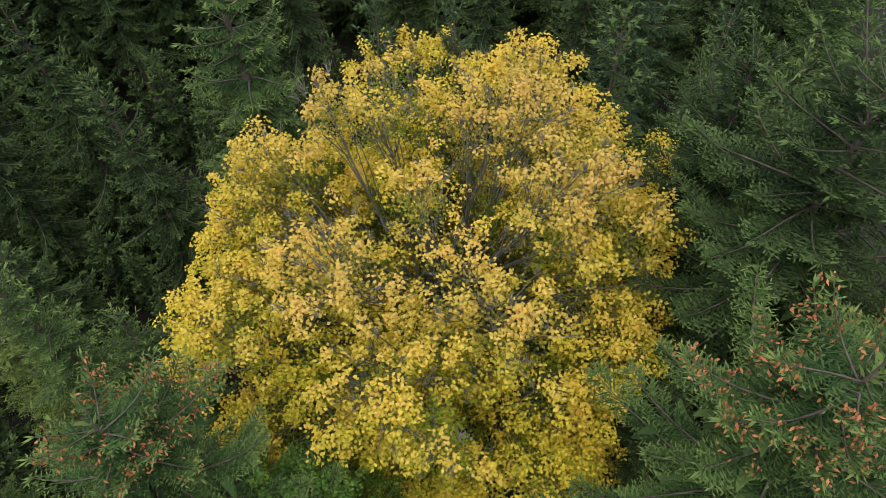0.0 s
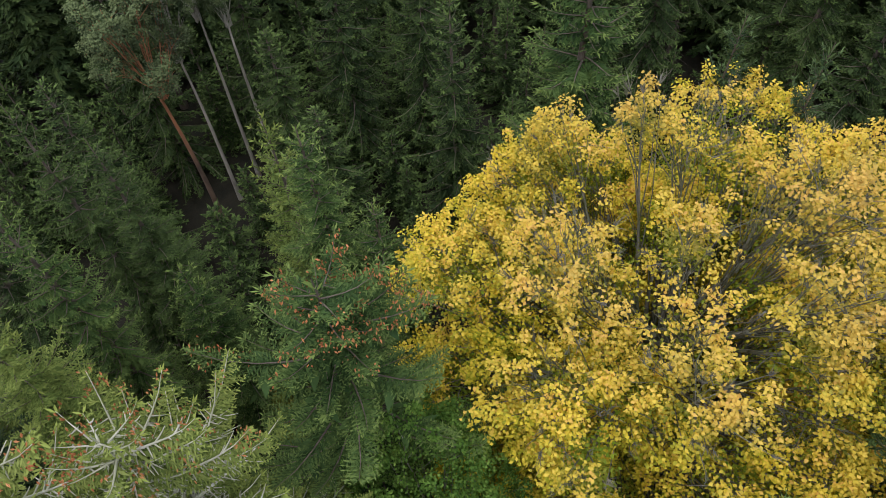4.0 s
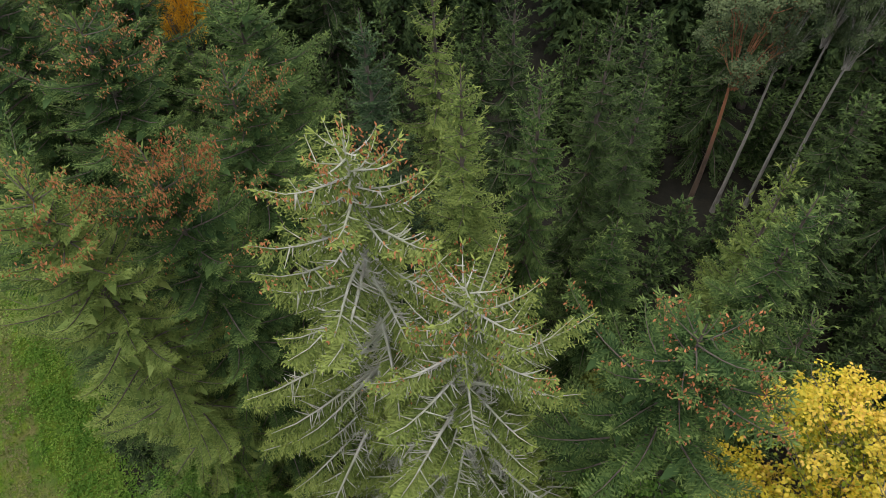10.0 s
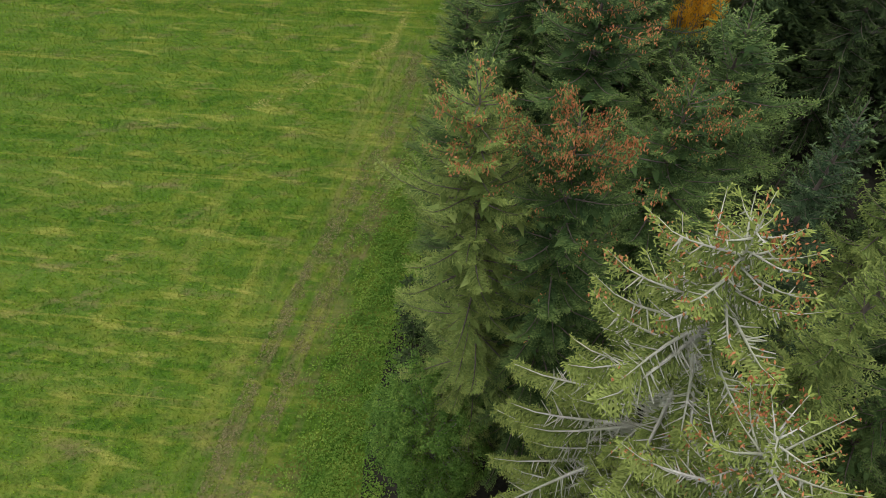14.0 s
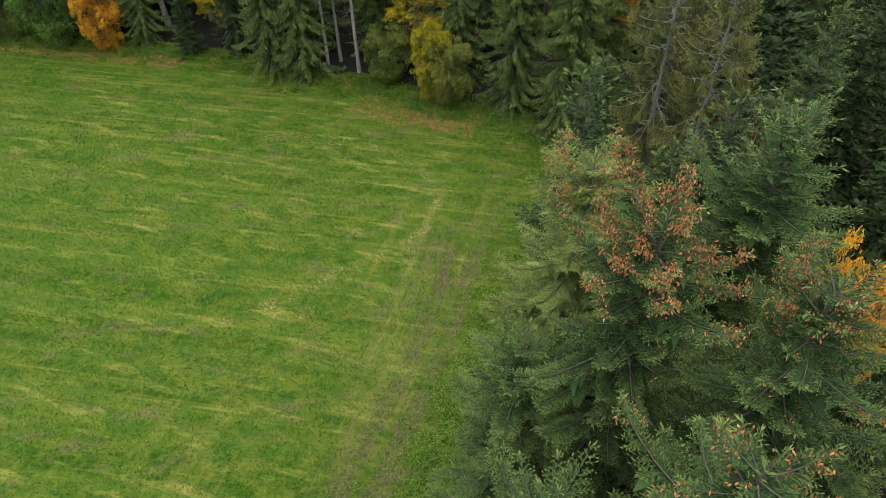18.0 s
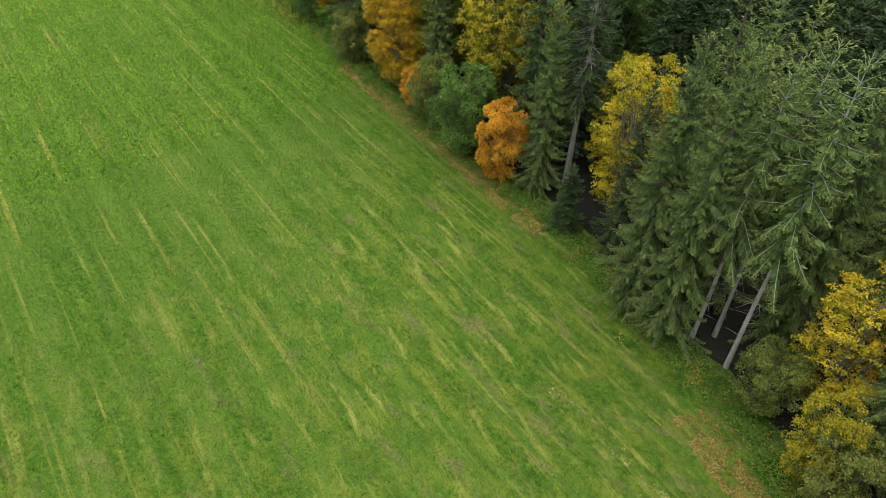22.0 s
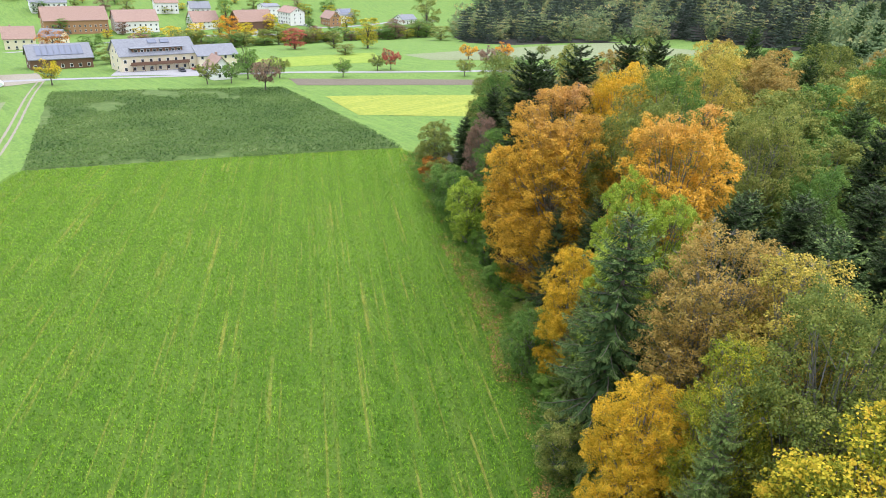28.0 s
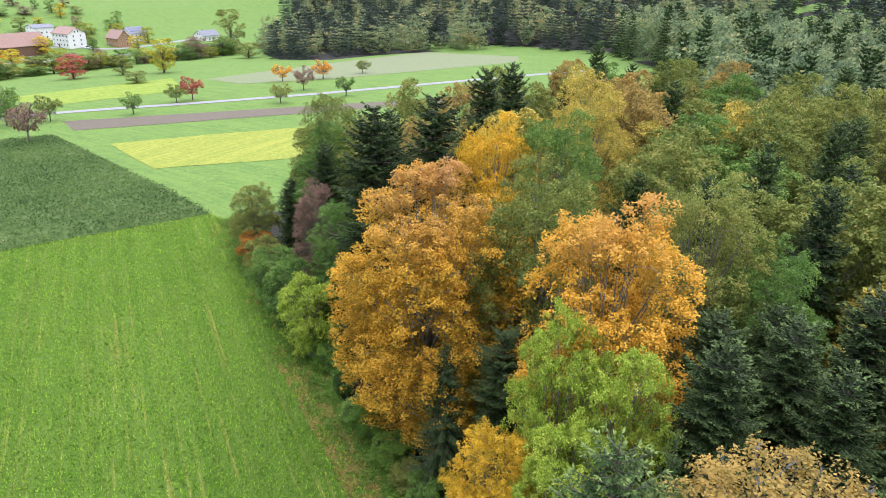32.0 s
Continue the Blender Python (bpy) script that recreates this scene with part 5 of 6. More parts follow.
for x, y, r in wood_spots(22, 122, -205, -98, 7.8, lambda x, y: not (x > 68 and y > -129), 5, 3.5):
    if r.random() < 0.3:
        spruce("fir_far", x, y, r.uniform(21, 26), r.uniform(3.0, 3.8), r.choice([SPRUCE_DARK, SPRUCE, SPRUCE]), "dark green fir in the mixed wood", group="firs of the mixed wood")
    else:
        mat = r.choice([OLIVE, OLIVE, OLIVE, OLIVE, OLIVE_GOLD, TAN, GREEN])
        leafy("broad_full" if y > -128 - 0.2 * x + 12 else "broad_mid", x, y, r.uniform(20, 26), r.uniform(5.0, 6.6), mat, BROAD[mat.name], group="broadleaf trees of the mixed wood")


def far_wood(name, key, spots, mat, label, tall, wide):
    """Many far trees as one piece of stuff: crowns and stems joined."""
    trunk, crown, _ = shape(key)
    sets = KINDS[key][1]

    def arrays(me):
        v = np.empty(len(me.vertices) * 3, np.float32)
        me.vertices.foreach_get("co", v)
        f = np.empty(len(me.polygons) * 4, np.int32)
        me.loops.foreach_get("vertex_index", f)
        return v.reshape(-1, 3), f.reshape(-1, 4)

    vc, fc = arrays(crown)
    pieces = []
    for x, y, r in spots:
        s, h, a = r.uniform(*wide) / sets["radius"], r.uniform(*tall) / sets["height"], r.uniform(0, 6.28)
        c, d = math.cos(a) * s, math.sin(a) * s
        pieces.append((np.stack([vc[:, 0] * c - vc[:, 1] * d + x, vc[:, 0] * d + vc[:, 1] * c + y, vc[:, 2] * h + hill(x, y)], 1), fc))
    me = mesh_of(name, *joined(pieces))
    me.materials.append(mat)
    return tagged(new(name, me), label, "forest", kind="stuff")


behind += wood_spots(-100, 20, -160, -60, 6.5, lambda x, y: y < -104 or x < -52, 31, 3.0)
far_wood("wood_behind", "spruce_back", behind, SPRUCE_DARK, "dark spruces deeper in the wood", (19, 25), (2.8, 3.5))
back = wood_spots(30, 232, -420, -205, 9.5, lambda x, y: True, 6, 3.0)
far_wood("far_conifers", "spruce_far", [s for i, s in enumerate(back) if i % 5 < 2], SPRUCE, "dark conifers of the wood further back", (21, 26), (3.2, 4.2))
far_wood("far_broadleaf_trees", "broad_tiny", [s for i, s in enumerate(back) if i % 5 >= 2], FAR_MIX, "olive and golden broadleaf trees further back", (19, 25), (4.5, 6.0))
across = wood_spots(225, 640, -680, -276, 11.0, lambda x, y: x > 225 and edge_gap(x, y, EAST) < 230, 7, 3.0)
front = [s for s in across if edge_gap(s[0], s[1], EAST) < 16]
rest = [s for s in across if edge_gap(s[0], s[1], EAST) >= 16]
dark_front = [s for s in front if 350 < s[0] < 400 or s[0] < 280]
far_wood("valley_spruces", "spruce_tiny", dark_front + [s for i, s in enumerate(rest) if i % 5 < 3], VALLEY_SPRUCE_HAZED, "dense dark spruce stand across the valley", (13, 25), (3.2, 4.6))
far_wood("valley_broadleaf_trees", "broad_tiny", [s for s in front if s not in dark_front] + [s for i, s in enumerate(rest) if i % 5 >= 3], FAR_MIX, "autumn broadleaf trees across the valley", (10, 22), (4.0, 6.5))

distant = wood_spots(150, 660, -800, -470, 19.0, lambda x, y: edge_gap(x, y, EAST) >= 225, 17, 3.0)
far_wood("distant_forest", "spruce_tiny", distant, VALLEY_SPRUCE_HAZED, "distant dark forest on the valley slope", (15, 25), (4.5, 7.0))

# ---- undergrowth along the wood's edge ----


def undergrowth(name, line, mat, label, count, width, tall, leaf, seed):
    """Nettles, brambles and tall weeds in a band along a line, as stuff."""
    r = np.random.default_rng(seed)
    pts = np.array(line)
    seg = np.linalg.norm(np.diff(pts, axis=0), axis=1)
    cum = np.concatenate([[0], np.cumsum(seg)])
    clumps = max(20, count // 22)
    t = r.uniform(0, cum[-1], clumps)
    i = np.clip(np.searchsorted(cum, t) - 1, 0, len(seg) - 1)
    w = ((t - cum[i]) / seg[i])[:, None]
    p = pts[i] * (1 - w) + pts[i + 1] * w
    d = unit(pts[i + 1] - pts[i])
    p = p + np.stack([-d[:, 1], d[:, 0]], 1) * r.normal(0, width / 2, clumps)[:, None]
    size = r.uniform(0.35, 1.0, clumps)
    k = np.repeat(np.arange(clumps), count // clumps)
    m = len(k)
    at = np.zeros((m, 3))
    at[:, :2] = p[k] + r.normal(0, 0.38, (m, 2)) * size[k][:, None]
    at[:, 2] = np.abs(r.normal(0, 0.5, m)) * tall * size[k]
    way = unit(np.concatenate([r.normal(0, 1, (m, 2)), r.uniform(-0.2, 0.7, (m, 1))], 1))
    up = unit(r.normal(0, 0.45, (m, 3)) + [0, 0, 1])
    me = mesh_of(name, *blades(at, way, up, r.uniform(0.6, 1.3, m) * leaf, r.uniform(0.35, 0.7, m) * leaf))
    me.materials.append(mat)
    return tagged(new(name, me), label, "undergrowth", kind="stuff")


undergrowth("nettles", [(x - 1.2, y) for x, y in EDGE[1:12]], NETTLE, "green nettles and weeds along the wood's edge", 60000, 3.0, 0.6, 0.17, 11)
undergrowth("brambles", EDGE[10:24], NETTLE, "green brambles and weeds along the southern edge", 44000, 1.6, 0.8, 0.2, 12)
undergrowth("dry_weeds", EDGE[10:24], TAN, "dry brown weeds and fallen leaves at the edge", 9000, 2.0, 0.4, 0.2, 13)

shrub_row = random.Random(8)
for i in range(16, 23):
    (x0, y0), (x1, y1) = EDGE[i], EDGE[i + 1]
    for k in range(4):
        u = (k + shrub_row.uniform(0.2, 0.8)) / 4
        tint = shrub_row.choice([GREEN, GREEN, OLIVE, NETTLE])
        bush("bush", x0 + (x1 - x0) * u - 0.8, y0 + (y1 - y0) * u - shrub_row.uniform(1.6, 2.6), shrub_row.uniform(2.2, 4.4), shrub_row.uniform(1.3, 2.1), tint, "low green shrub under the trees at the meadow's edge", group="shrubs along the southern edge")

# ---- fields beyond the meadow ----


def crop_material(name, a, b, c, scale=2.0, turn=0.0, stretch=0.3):
    n = Nodes(name, 0.85)
    n.bsdf.inputs["Specular IOR Level"].default_value = 0.1
    vec = n.coord()
    col = n.ramp(n.noise(vec, scale, 6.0, 0.75), [(0.3, a), (0.55, b), (0.75, c)])
    line = n.noise(n.coord((stretch * 0.1, stretch * 3, 1), turn), 1.0, 4.0)
    col = n.mix(n.step(line, 0.45, 0.7, 0.5), col, c)
    n.bump(n.noise(vec, scale * 2, 4.0, 0.8), 1.0, 0.2)
    return n.colour(col)


CROP_SOIL = crop_material("weedy_crop_soil", (0.05, 0.085, 0.022), (0.085, 0.135, 0.035), (0.15, 0.19, 0.07), 0.5, 85)
MUSTARD = crop_material("yellow_mustard", (0.14, 0.2, 0.03), (0.25, 0.29, 0.05), (0.4, 0.38, 0.07), 1.2, -70)
PALE_GRASS = crop_material("pale_grass_strip", (0.12, 0.2, 0.025), (0.2, 0.28, 0.04), (0.32, 0.34, 0.07), 0.5, -70)
CROP_FIELD = [CROP_CORNER, (146.0, -90.0), (151.0, -58.0), (200.0, -61.5), (247.0, -64.5), (236.0, -100.0), (228.0, -128.5), (180.0, -127.0)]
sheet("crop_field", CROP_FIELD, 0.06, CROP_SOIL, "dark green field of leafy root crop", 4.0, 0.5)
sheet("mustard_field", [(174.0, -131.0), (206.0, -134.0), (196.0, -160.0), (180.0, -196.0), (172.0, -214.0), (140.0, -190.0), (156.0, -164.0)], 0.06, MUSTARD, "bright yellow flowering mustard field", 5.0, 0.6)
sheet("ploughed_strip", [(248.0, -136.5), (230.5, -134.0), (212.0, -176.0), (193.5, -217.5), (176.0, -256.0), (186.0, -262.0), (202.0, -225.0)], 0.06, PLOUGHED, "strip of bare brown ploughed soil", 5.0, 0.5)
sheet("fallow_field", [(312.0, -212.0), (324.0, -276.0), (332.0, -355.0), (268.0, -362.0), (250.0, -340.0), (267.0, -246.0), (284.0, -212.0)], 0.06, FALLOW, "greyish brown fallow field before the far wood", 6.0, 0.8)
sheet("pale_meadow_strip", [(319.0, -133.0), (329.0, -205.0), (285.0, -190.0), (284.0, -148.0)], 0.06, PALE_GRASS, "strip of pale yellow-green grass", 6.0, 0.6)
sheet("stubble_field", [(150.0, -40.0), (178.0, -50.0), (232.0, -54.0), (226.0, -20.0), (150.0, -10.0)], 0.06, FALLOW, "greyish stubble field beside the farm track", 6.0, 0.6)
strip("country_road", [(281.0, -20.0), (279.0, -62.5), (271.6, -101.0), (266.0, -138.6), (249.0, -180.1), (234.7, -220.9), (214.0, -297.0), (202.0, -330.0)], 4.6, 0.09, ASPHALT, "narrow pale asphalt road through the fields")
strip("village_road", [(407.0, -50.0), (432.0, -75.0), (486.0, -108.0), (495.0, -152.0), (495.0, -189.0), (492.0, -231.0), (499.0, -268.0), (512.0, -330.0)], 5.0, 0.09, ASPHALT, "pale village road below the houses")
strip("village_lane", [(495.0, -189.0), (535.0, -220.0), (519.0, -249.0), (522.0, -277.0), (534.0, -316.0), (537.0, -354.0)], 4.0, 0.1, ASPHALT, "lane between the upper houses")
sheet("parking_area", [(281.0, -84.0), (300.0, -88.0), (288.0, -124.0), (268.0, -122.0)], 0.1, ASPHALT, "asphalt forecourt of the inn", 5.0, 0.3)
sheet("farm_yard", [(274.0, -64.0), (300.0, -62.0), (300.0, -30.0), (262.0, -48.0)], 0.08, GRAVEL, "gravel farm yard at the track's end", 5.0, 0.5)


def crop_leaves():
    r = np.random.default_rng(21)
    m = 85000
    p = np.stack([r.uniform(139, 247, m), r.uniform(-129, -57, m)], 1)
    u = (p[:, 0] - 140) / 108
    ok = (p[:, 1] < -57.5 - 7 * u) & (p[:, 1] > -126 - 2.5 * u) & (p[:, 0] > 139.8 + (p[:, 1] + 125.6) * 0.165) & (p[:, 0] < 247 + (p[:, 1] + 64) * 0.3)
    # weeds and bare soil break the crop up in a few patches, most at its far end
    bald = np.array([noise.noise((q[0] * 0.045, q[1] * 0.09, 4.0)) + 0.25 * noise.noise((q[0] * 0.4, q[1] * 0.4, 1.0)) + 0.2 * (q[0] > 212) - 0.15 * (q[0] < 190) for q in p])
    p = p[ok & (bald < 0.42)]
    m = len(p)
    at = np.stack([p[:, 0], p[:, 1], np.array([hill(*q) for q in p]) + r.uniform(0.1, 0.4, m)], 1)
    me = mesh_of("crop_leaves", *blades(at, unit(np.concatenate([r.normal(0, 1, (m, 2)), r.uniform(0, 0.9, (m, 1))], 1)), unit(r.normal(0, 0.4, (m, 3)) + [0, 0, 1]), r.uniform(0.3, 0.6, m), r.uniform(0.15, 0.3, m)))
    me.materials.append(CROP_LEAF)
    tagged(new("crop_leaves", me), "leaves of the dark green root crop", "crop", kind="stuff")


CROP_LEAF = leaf_material("crop_leaf", [(0.1, (0.046, 0.09, 0.024)), (0.5, (0.092, 0.16, 0.038)), (0.85, (0.15, 0.215, 0.06)), (0.97, (0.26, 0.3, 0.13))], patch=0.05, gain=1.15)
crop_leaves()

# ---- buildings ----


def plaster(name, colour):
    n = Nodes(name, 0.9)
    vec = n.coord()
    col = n.mix(n.step(n.noise(vec, 0.6, 5.0), 0.4, 0.7, 0.35), colour, tuple(c * 0.82 for c in colour))
    n.bump(n.noise(vec, 12.0, 3.0), 0.3, 0.01)
    return n.colour(col)


def tile_material(name, dark, light):
    n = Nodes(name, 0.85)
    vec = n.coord()
    col = n.ramp(n.noise(vec, 1.4, 6.0, 0.75), [(0.3, dark), (0.7, light)])
    wave = n.add("ShaderNodeTexWave", bands_direction="Z")
    wave.inputs["Scale"].default_value = 1.6
    n.link(vec, wave.inputs[0])
    n.bump(wave.outputs[1], 0.6, 0.03)
    return n.colour(n.mix(0.2, col, n.ramp(wave.outputs[1], [(0.2, dark), (0.8, light)])))


WHITE_WALL, CREAM_WALL = plaster("white_plaster", (0.78, 0.77, 0.74)), plaster("cream_plaster", (0.72, 0.64, 0.46))
WOOD_WALL = plaster("brown_boards", (0.16, 0.09, 0.055))
RED_BOARDS, ORANGE_BOARDS = plaster("red_boards", (0.24, 0.1, 0.08)), plaster("orange_boards", (0.36, 0.2, 0.1))
RED_TILES = tile_material("red_tiles", (0.2, 0.12, 0.09), (0.34, 0.23, 0.18))
BROWN_TILES = tile_material("brown_tiles", (0.2, 0.12, 0.09), (0.36, 0.25, 0.2))
GREY_TILES = tile_material("grey_tiles", (0.12, 0.13, 0.15), (0.25, 0.26, 0.28))
OLD_TILES = tile_material("weathered_tiles", (0.26, 0.18, 0.13), (0.44, 0.34, 0.26))
GLASS = Nodes("window_glass", 0.12)
GLASS = GLASS.colour((0.03, 0.035, 0.04))
FRAME_WHITE = Nodes("white_frame", 0.6).colour((0.75, 0.75, 0.73))
PANEL = Nodes("solar_panel", 0.2).colour((0.10, 0.12, 0.17))
METAL_DARK = Nodes("dark_metal", 0.5).colour((0.06, 0.06, 0.065))


def box(bm, x0, x1, y0, y1, z0, z1, bevel=0.0):
    m = Matrix.LocRotScale(((x0 + x1) / 2, (y0 + y1) / 2, (z0 + z1) / 2), None, (x1 - x0, y1 - y0, z1 - z0))
    made = bmesh.ops.create_cube(bm, size=1.0, matrix=m)
    if bevel:
        edges = list({e for v in made["verts"] for e in v.link_edges})
        bmesh.ops.bevel(bm, geom=edges, offset=bevel, segments=1, affect="EDGES")
    return bm


def part(name, bm, material, parent, label="", m=None):
    """Links a bmesh as one mesh object under a thing or a part."""
    me = bpy.data.meshes.new(name)
    bm.to_mesh(me)
    bm.free()
    me.materials.append(material)
    ob = new(name, me)
    ob.parent = parent
    if m is not None:
        ob.matrix_local = m
    if label:
        ob["label"] = label
    return ob


def gable_body(length, depth, eave, ridge):
    """Walls with gables at both ends, ridge along x."""
    bm = bmesh.new()
    prof = [(-depth / 2, -1.5), (depth / 2, -1.5), (depth / 2, eave), (0, ridge), (-depth / 2, eave)]
    ends = [[bm.verts.new((sx * length / 2, y, z)) for y, z in prof] for sx in (-1, 1)]
    bm.faces.new(ends[0][::-1])
    bm.faces.new(ends[1])
    for i in range(5):
        j = (i + 1) % 5
        bm.faces.new([ends[0][i], ends[0][j], ends[1][j], ends[1][i]])
    bmesh.ops.recalc_face_normals(bm, faces=bm.faces[:])
    return bm


def roof_slab(length, depth, eave, ridge, side, over=0.6, thick=0.22):
    bm = bmesh.new()
    slope = (ridge - eave) / (depth / 2)
    y1, z1 = depth / 2 + over, eave - slope * over
    vs = []
    for x in (-length / 2 - over, length / 2 + over):
        for y, z in ((0, ridge), (y1, z1)):
            for dz in (0.04, 0.04 + thick):
                vs.append(bm.verts.new((x, side * y, z + dz)))
    a, b, c, d, e, f, g, h = vs
    for q in ((a, c, d, b), (e, f, h, g), (a, b, f, e), (c, g, h, d), (b, d, h, f), (a, e, g, c)):
        bm.faces.new(q)
    bmesh.ops.recalc_face_normals(bm, faces=bm.faces[:])
    return bm


def house(x, y, turn, length, depth, eave, ridge, wall, tiles, label, storeys=2, windows=True, panels=0, chimney=True, name="house", gable_windows=True):
    """A house with its ridge along its own x axis."""
    ob = new(name)
    ob.matrix_basis = pose(x, y, hill(x, y), 0, 0, turn)
    part("wall", gable_body(length, depth, eave, ridge), wall, ob)
    for side in (1, -1):
        slab = part("roof", roof_slab(length, depth, eave, ridge, side), tiles, ob)
        if panels and side == 1:
            slope = math.atan2(ridge - eave, depth / 2)
            for k in range(panels):
                bm = box(bmesh.new(), -0.9, 0.9, -depth * 0.2, depth * 0.2, 0.0, 0.08)
                part("solar_panel", bm, PANEL, slab, "dark blue solar panel", Matrix.Translation(((k - (panels - 1) / 2) * 2.0, depth * 0.25, (eave + ridge) / 2 + 0.4)) @ Matrix.Rotation(-slope, 4, "X"))
    if windows:
        step = max(2.2, length / max(2, int(length / 3.0)))
        for level in range(storeys):
            z = 1.0 + level * 2.7
            if z + 1.4 > eave + 0.3:
                break
            for side in (1, -1):
                for k in range(int(length / step)):
                    wx = (k + 0.5) * step - int(length / step) * step / 2
                    window(ob, wx, side * depth / 2, z, 0 if side > 0 else 180)
        if gable_windows:
            for sx in (1, -1):
                for level in range(storeys + 1):
                    z = 1.0 + level * 2.7
                    if z + 1.3 > ridge - 0.8:
                        break
                    half = depth / 2 - 1.2 if z + 1.3 < eave else (ridge - z - 1.3) * depth / 2 / (ridge - eave) - 0.8
                    if half < 0.3:
                        continue
                    for wy in ((-half * 0.5, half * 0.5) if half > 1.6 else (0.0,)):
                        window(ob, sx * length / 2, wy, z, -90 * sx)
        door = box(bmesh.new(), -0.55, 0.55, -0.02, 0.06, 0, 2.1)
        part("door", door, METAL_DARK if wall is not WOOD_WALL else WOOD_WALL, ob, "", Matrix.Translation((length * 0.12, depth / 2, 0)))
    if chimney:
        part("chimney", box(bmesh.new(), length * 0.2, length * 0.2 + 0.7, -0.9, -0.2, ridge - 1.2, ridge + 0.9, 0.03), BROWN_TILES, ob)
    return tagged(ob, label, "house")


def window(parent, x, y, z, turn, w=1.1, h=1.3):
    bm = bmesh.new()
    for x0, x1, z0, z1 in ((-w / 2, w / 2, 0, 0.1), (-w / 2, w / 2, h - 0.1, h), (-w / 2, -w / 2 + 0.1, 0.1, h - 0.1), (w / 2 - 0.1, w / 2, 0.1, h - 0.1)):
        box(bm, x0, x1, -0.02, 0.07, z0, z1)
    ob = part("window", bm, FRAME_WHITE, parent, "", pose(x, y, z, 0, 0, turn))
    part("pane", box(bmesh.new(), -w / 2 + 0.1, w / 2 - 0.1, -0.02, 0.03, 0.1, h - 0.1), GLASS, ob)


# the old field barn beside the meadow
def barn():
    ob = new("field_barn")
    ob.matrix_basis = pose(105.0, -43.2, 0, 0, 0, 72.5)
    length, depth, eave, ridge = 13.0, 8.6, 2.8, 5.0
    part("wall", gable_body(length, depth, eave, ridge), WOOD_WALL, ob, "dark weathered board walls")
    for side in (1, -1):
        slab = part("roof", roof_slab(length, depth, eave, ridge, side, 0.7, 0.16), OLD_TILES if side < 0 else BROWN_TILES, ob)
        bm = bmesh.new()
        slope = (ridge - eave) / (depth / 2)
        part("verge_board", box(bm, -length / 2 - 0.8, -length / 2 - 0.68, 0, (depth / 2 + 0.7) / math.cos(math.atan(slope)), -0.05, 0.24), FRAME_WHITE, slab, "pale verge board", Matrix.Translation((0, 0, ridge)) @ Matrix.Rotation(-side * math.atan(slope) if side > 0 else math.pi + math.atan(slope) * -1, 4, "X") if side > 0 else Matrix.Translation((0, 0, ridge)) @ Matrix.Rotation(math.atan(slope), 4, "X") @ Matrix.Diagonal((1, -1, 1, 1)))
        if side < 0:
            # rows of small dark squares for the grid of glass tiles
            for i in range(6):
                for j in range(8):
                    u = 0.35 + j * 0.46
                    part("glass_tile", box(bmesh.new(), -0.16, 0.16, -0.15, 0.15, 0, 0.01), METAL_DARK, slab, "", Matrix.Translation((-length / 2 + 0.0 + i * 0.46, -u, ridge - slope * u + 0.21)) @ Matrix.Rotation(math.atan(slope), 4, "X"))
    # lean-to on the field side
    bm = bmesh.new()
    lean = part("lean_to", box(bm, -1.5, 5.0, 4.3, 7.2, -0.2, 1.9), WOOD_WALL, ob, "low lean-to of dark boards")
    bm = bmesh.new()
    box(bm, -2.0, 5.4, -0.2, 3.7, 0, 0.14)
    part("roof", bm, BROWN_TILES, lean, "brown tile roof", Matrix.Translation((0, 4.2, 2.75)) @ Matrix.Rotation(-0.24, 4, "X"))
    # leaning poles before the gable
    for k in range(4):
        part("pole", box(bmesh.new(), -0.05, 0.05, -0.05, 0.05, 0, 2.4), BARK_PALE, ob, "", pose(-length / 2 - 0.5 - 0.2 * k, 1.4 + 0.7 * k, 0.0, 8 * k - 12, 14, 0))
    return tagged(ob, "old field barn with dark boards and a weathered tile roof", "barn")


barn()
undergrowth("barn_weeds", [(96.0, -37.0), (97.5, -45.0), (101.0, -50.5), (108.0, -52.5)], OLIVE, "rough weeds growing round the field barn", 9000, 1.6, 0.7, 0.22, 31)

# the inn beside the road
inn = house(300.0, -101.0, 98.0, 27.0, 15.0, 6.4, 11.0, CREAM_WALL, GREY_TILES, "large cream inn with a grey roof and wooden balconies", 2, name="inn")
for level in (3.0,):
    deck = part("balcony", box(bmesh.new(), -10.5, 10.5, 7.5, 9.2, level, level + 0.2), WOOD_WALL, inn, "long brown wooden balcony")
    part("railing", box(bmesh.new(), -10.5, 10.5, 9.1, 9.2, level + 0.2, level + 1.2), WOOD_WALL, deck)
    for k in range(6):
        part("post", box(bmesh.new(), -0.1, 0.1, -0.1, 0.1, 0, level), WOOD_WALL, deck, "", Matrix.Translation((-10 + 4 * k, 9.1, 0)))
dormer = part("dormer", box(bmesh.new(), -9.0, 9.0, 3.0, 6.4, 6.9, 8.6), WOOD_WALL, inn, "long dark dormer with small windows")
for k in range(8):
    window(dormer, -7.7 + 2.2 * k, 6.4, 7.2, 0, 1.2, 1.0)
part("roof", box(bmesh.new(), -9.6, 9.6, 2.4, 7.0, 8.6, 8.8), GREY_TILES, dormer)
for k in (-4.0, 0.5):
    part("skylight_panel", box(bmesh.new(), -1.6, 1.6, -1.0, 1.0, 0, 0.12), PANEL, inn, "solar panel on the grey roof", Matrix.Translation((k, 1.9, 10.3)) @ Matrix.Rotation(-0.55, 4, "X"))
house(298.5, -122.5, 98.0, 15.0, 11.0, 5.2, 8.2, CREAM_WALL, GREY_TILES, "lower wing of the inn with a grey roof", 2, chimney=False)
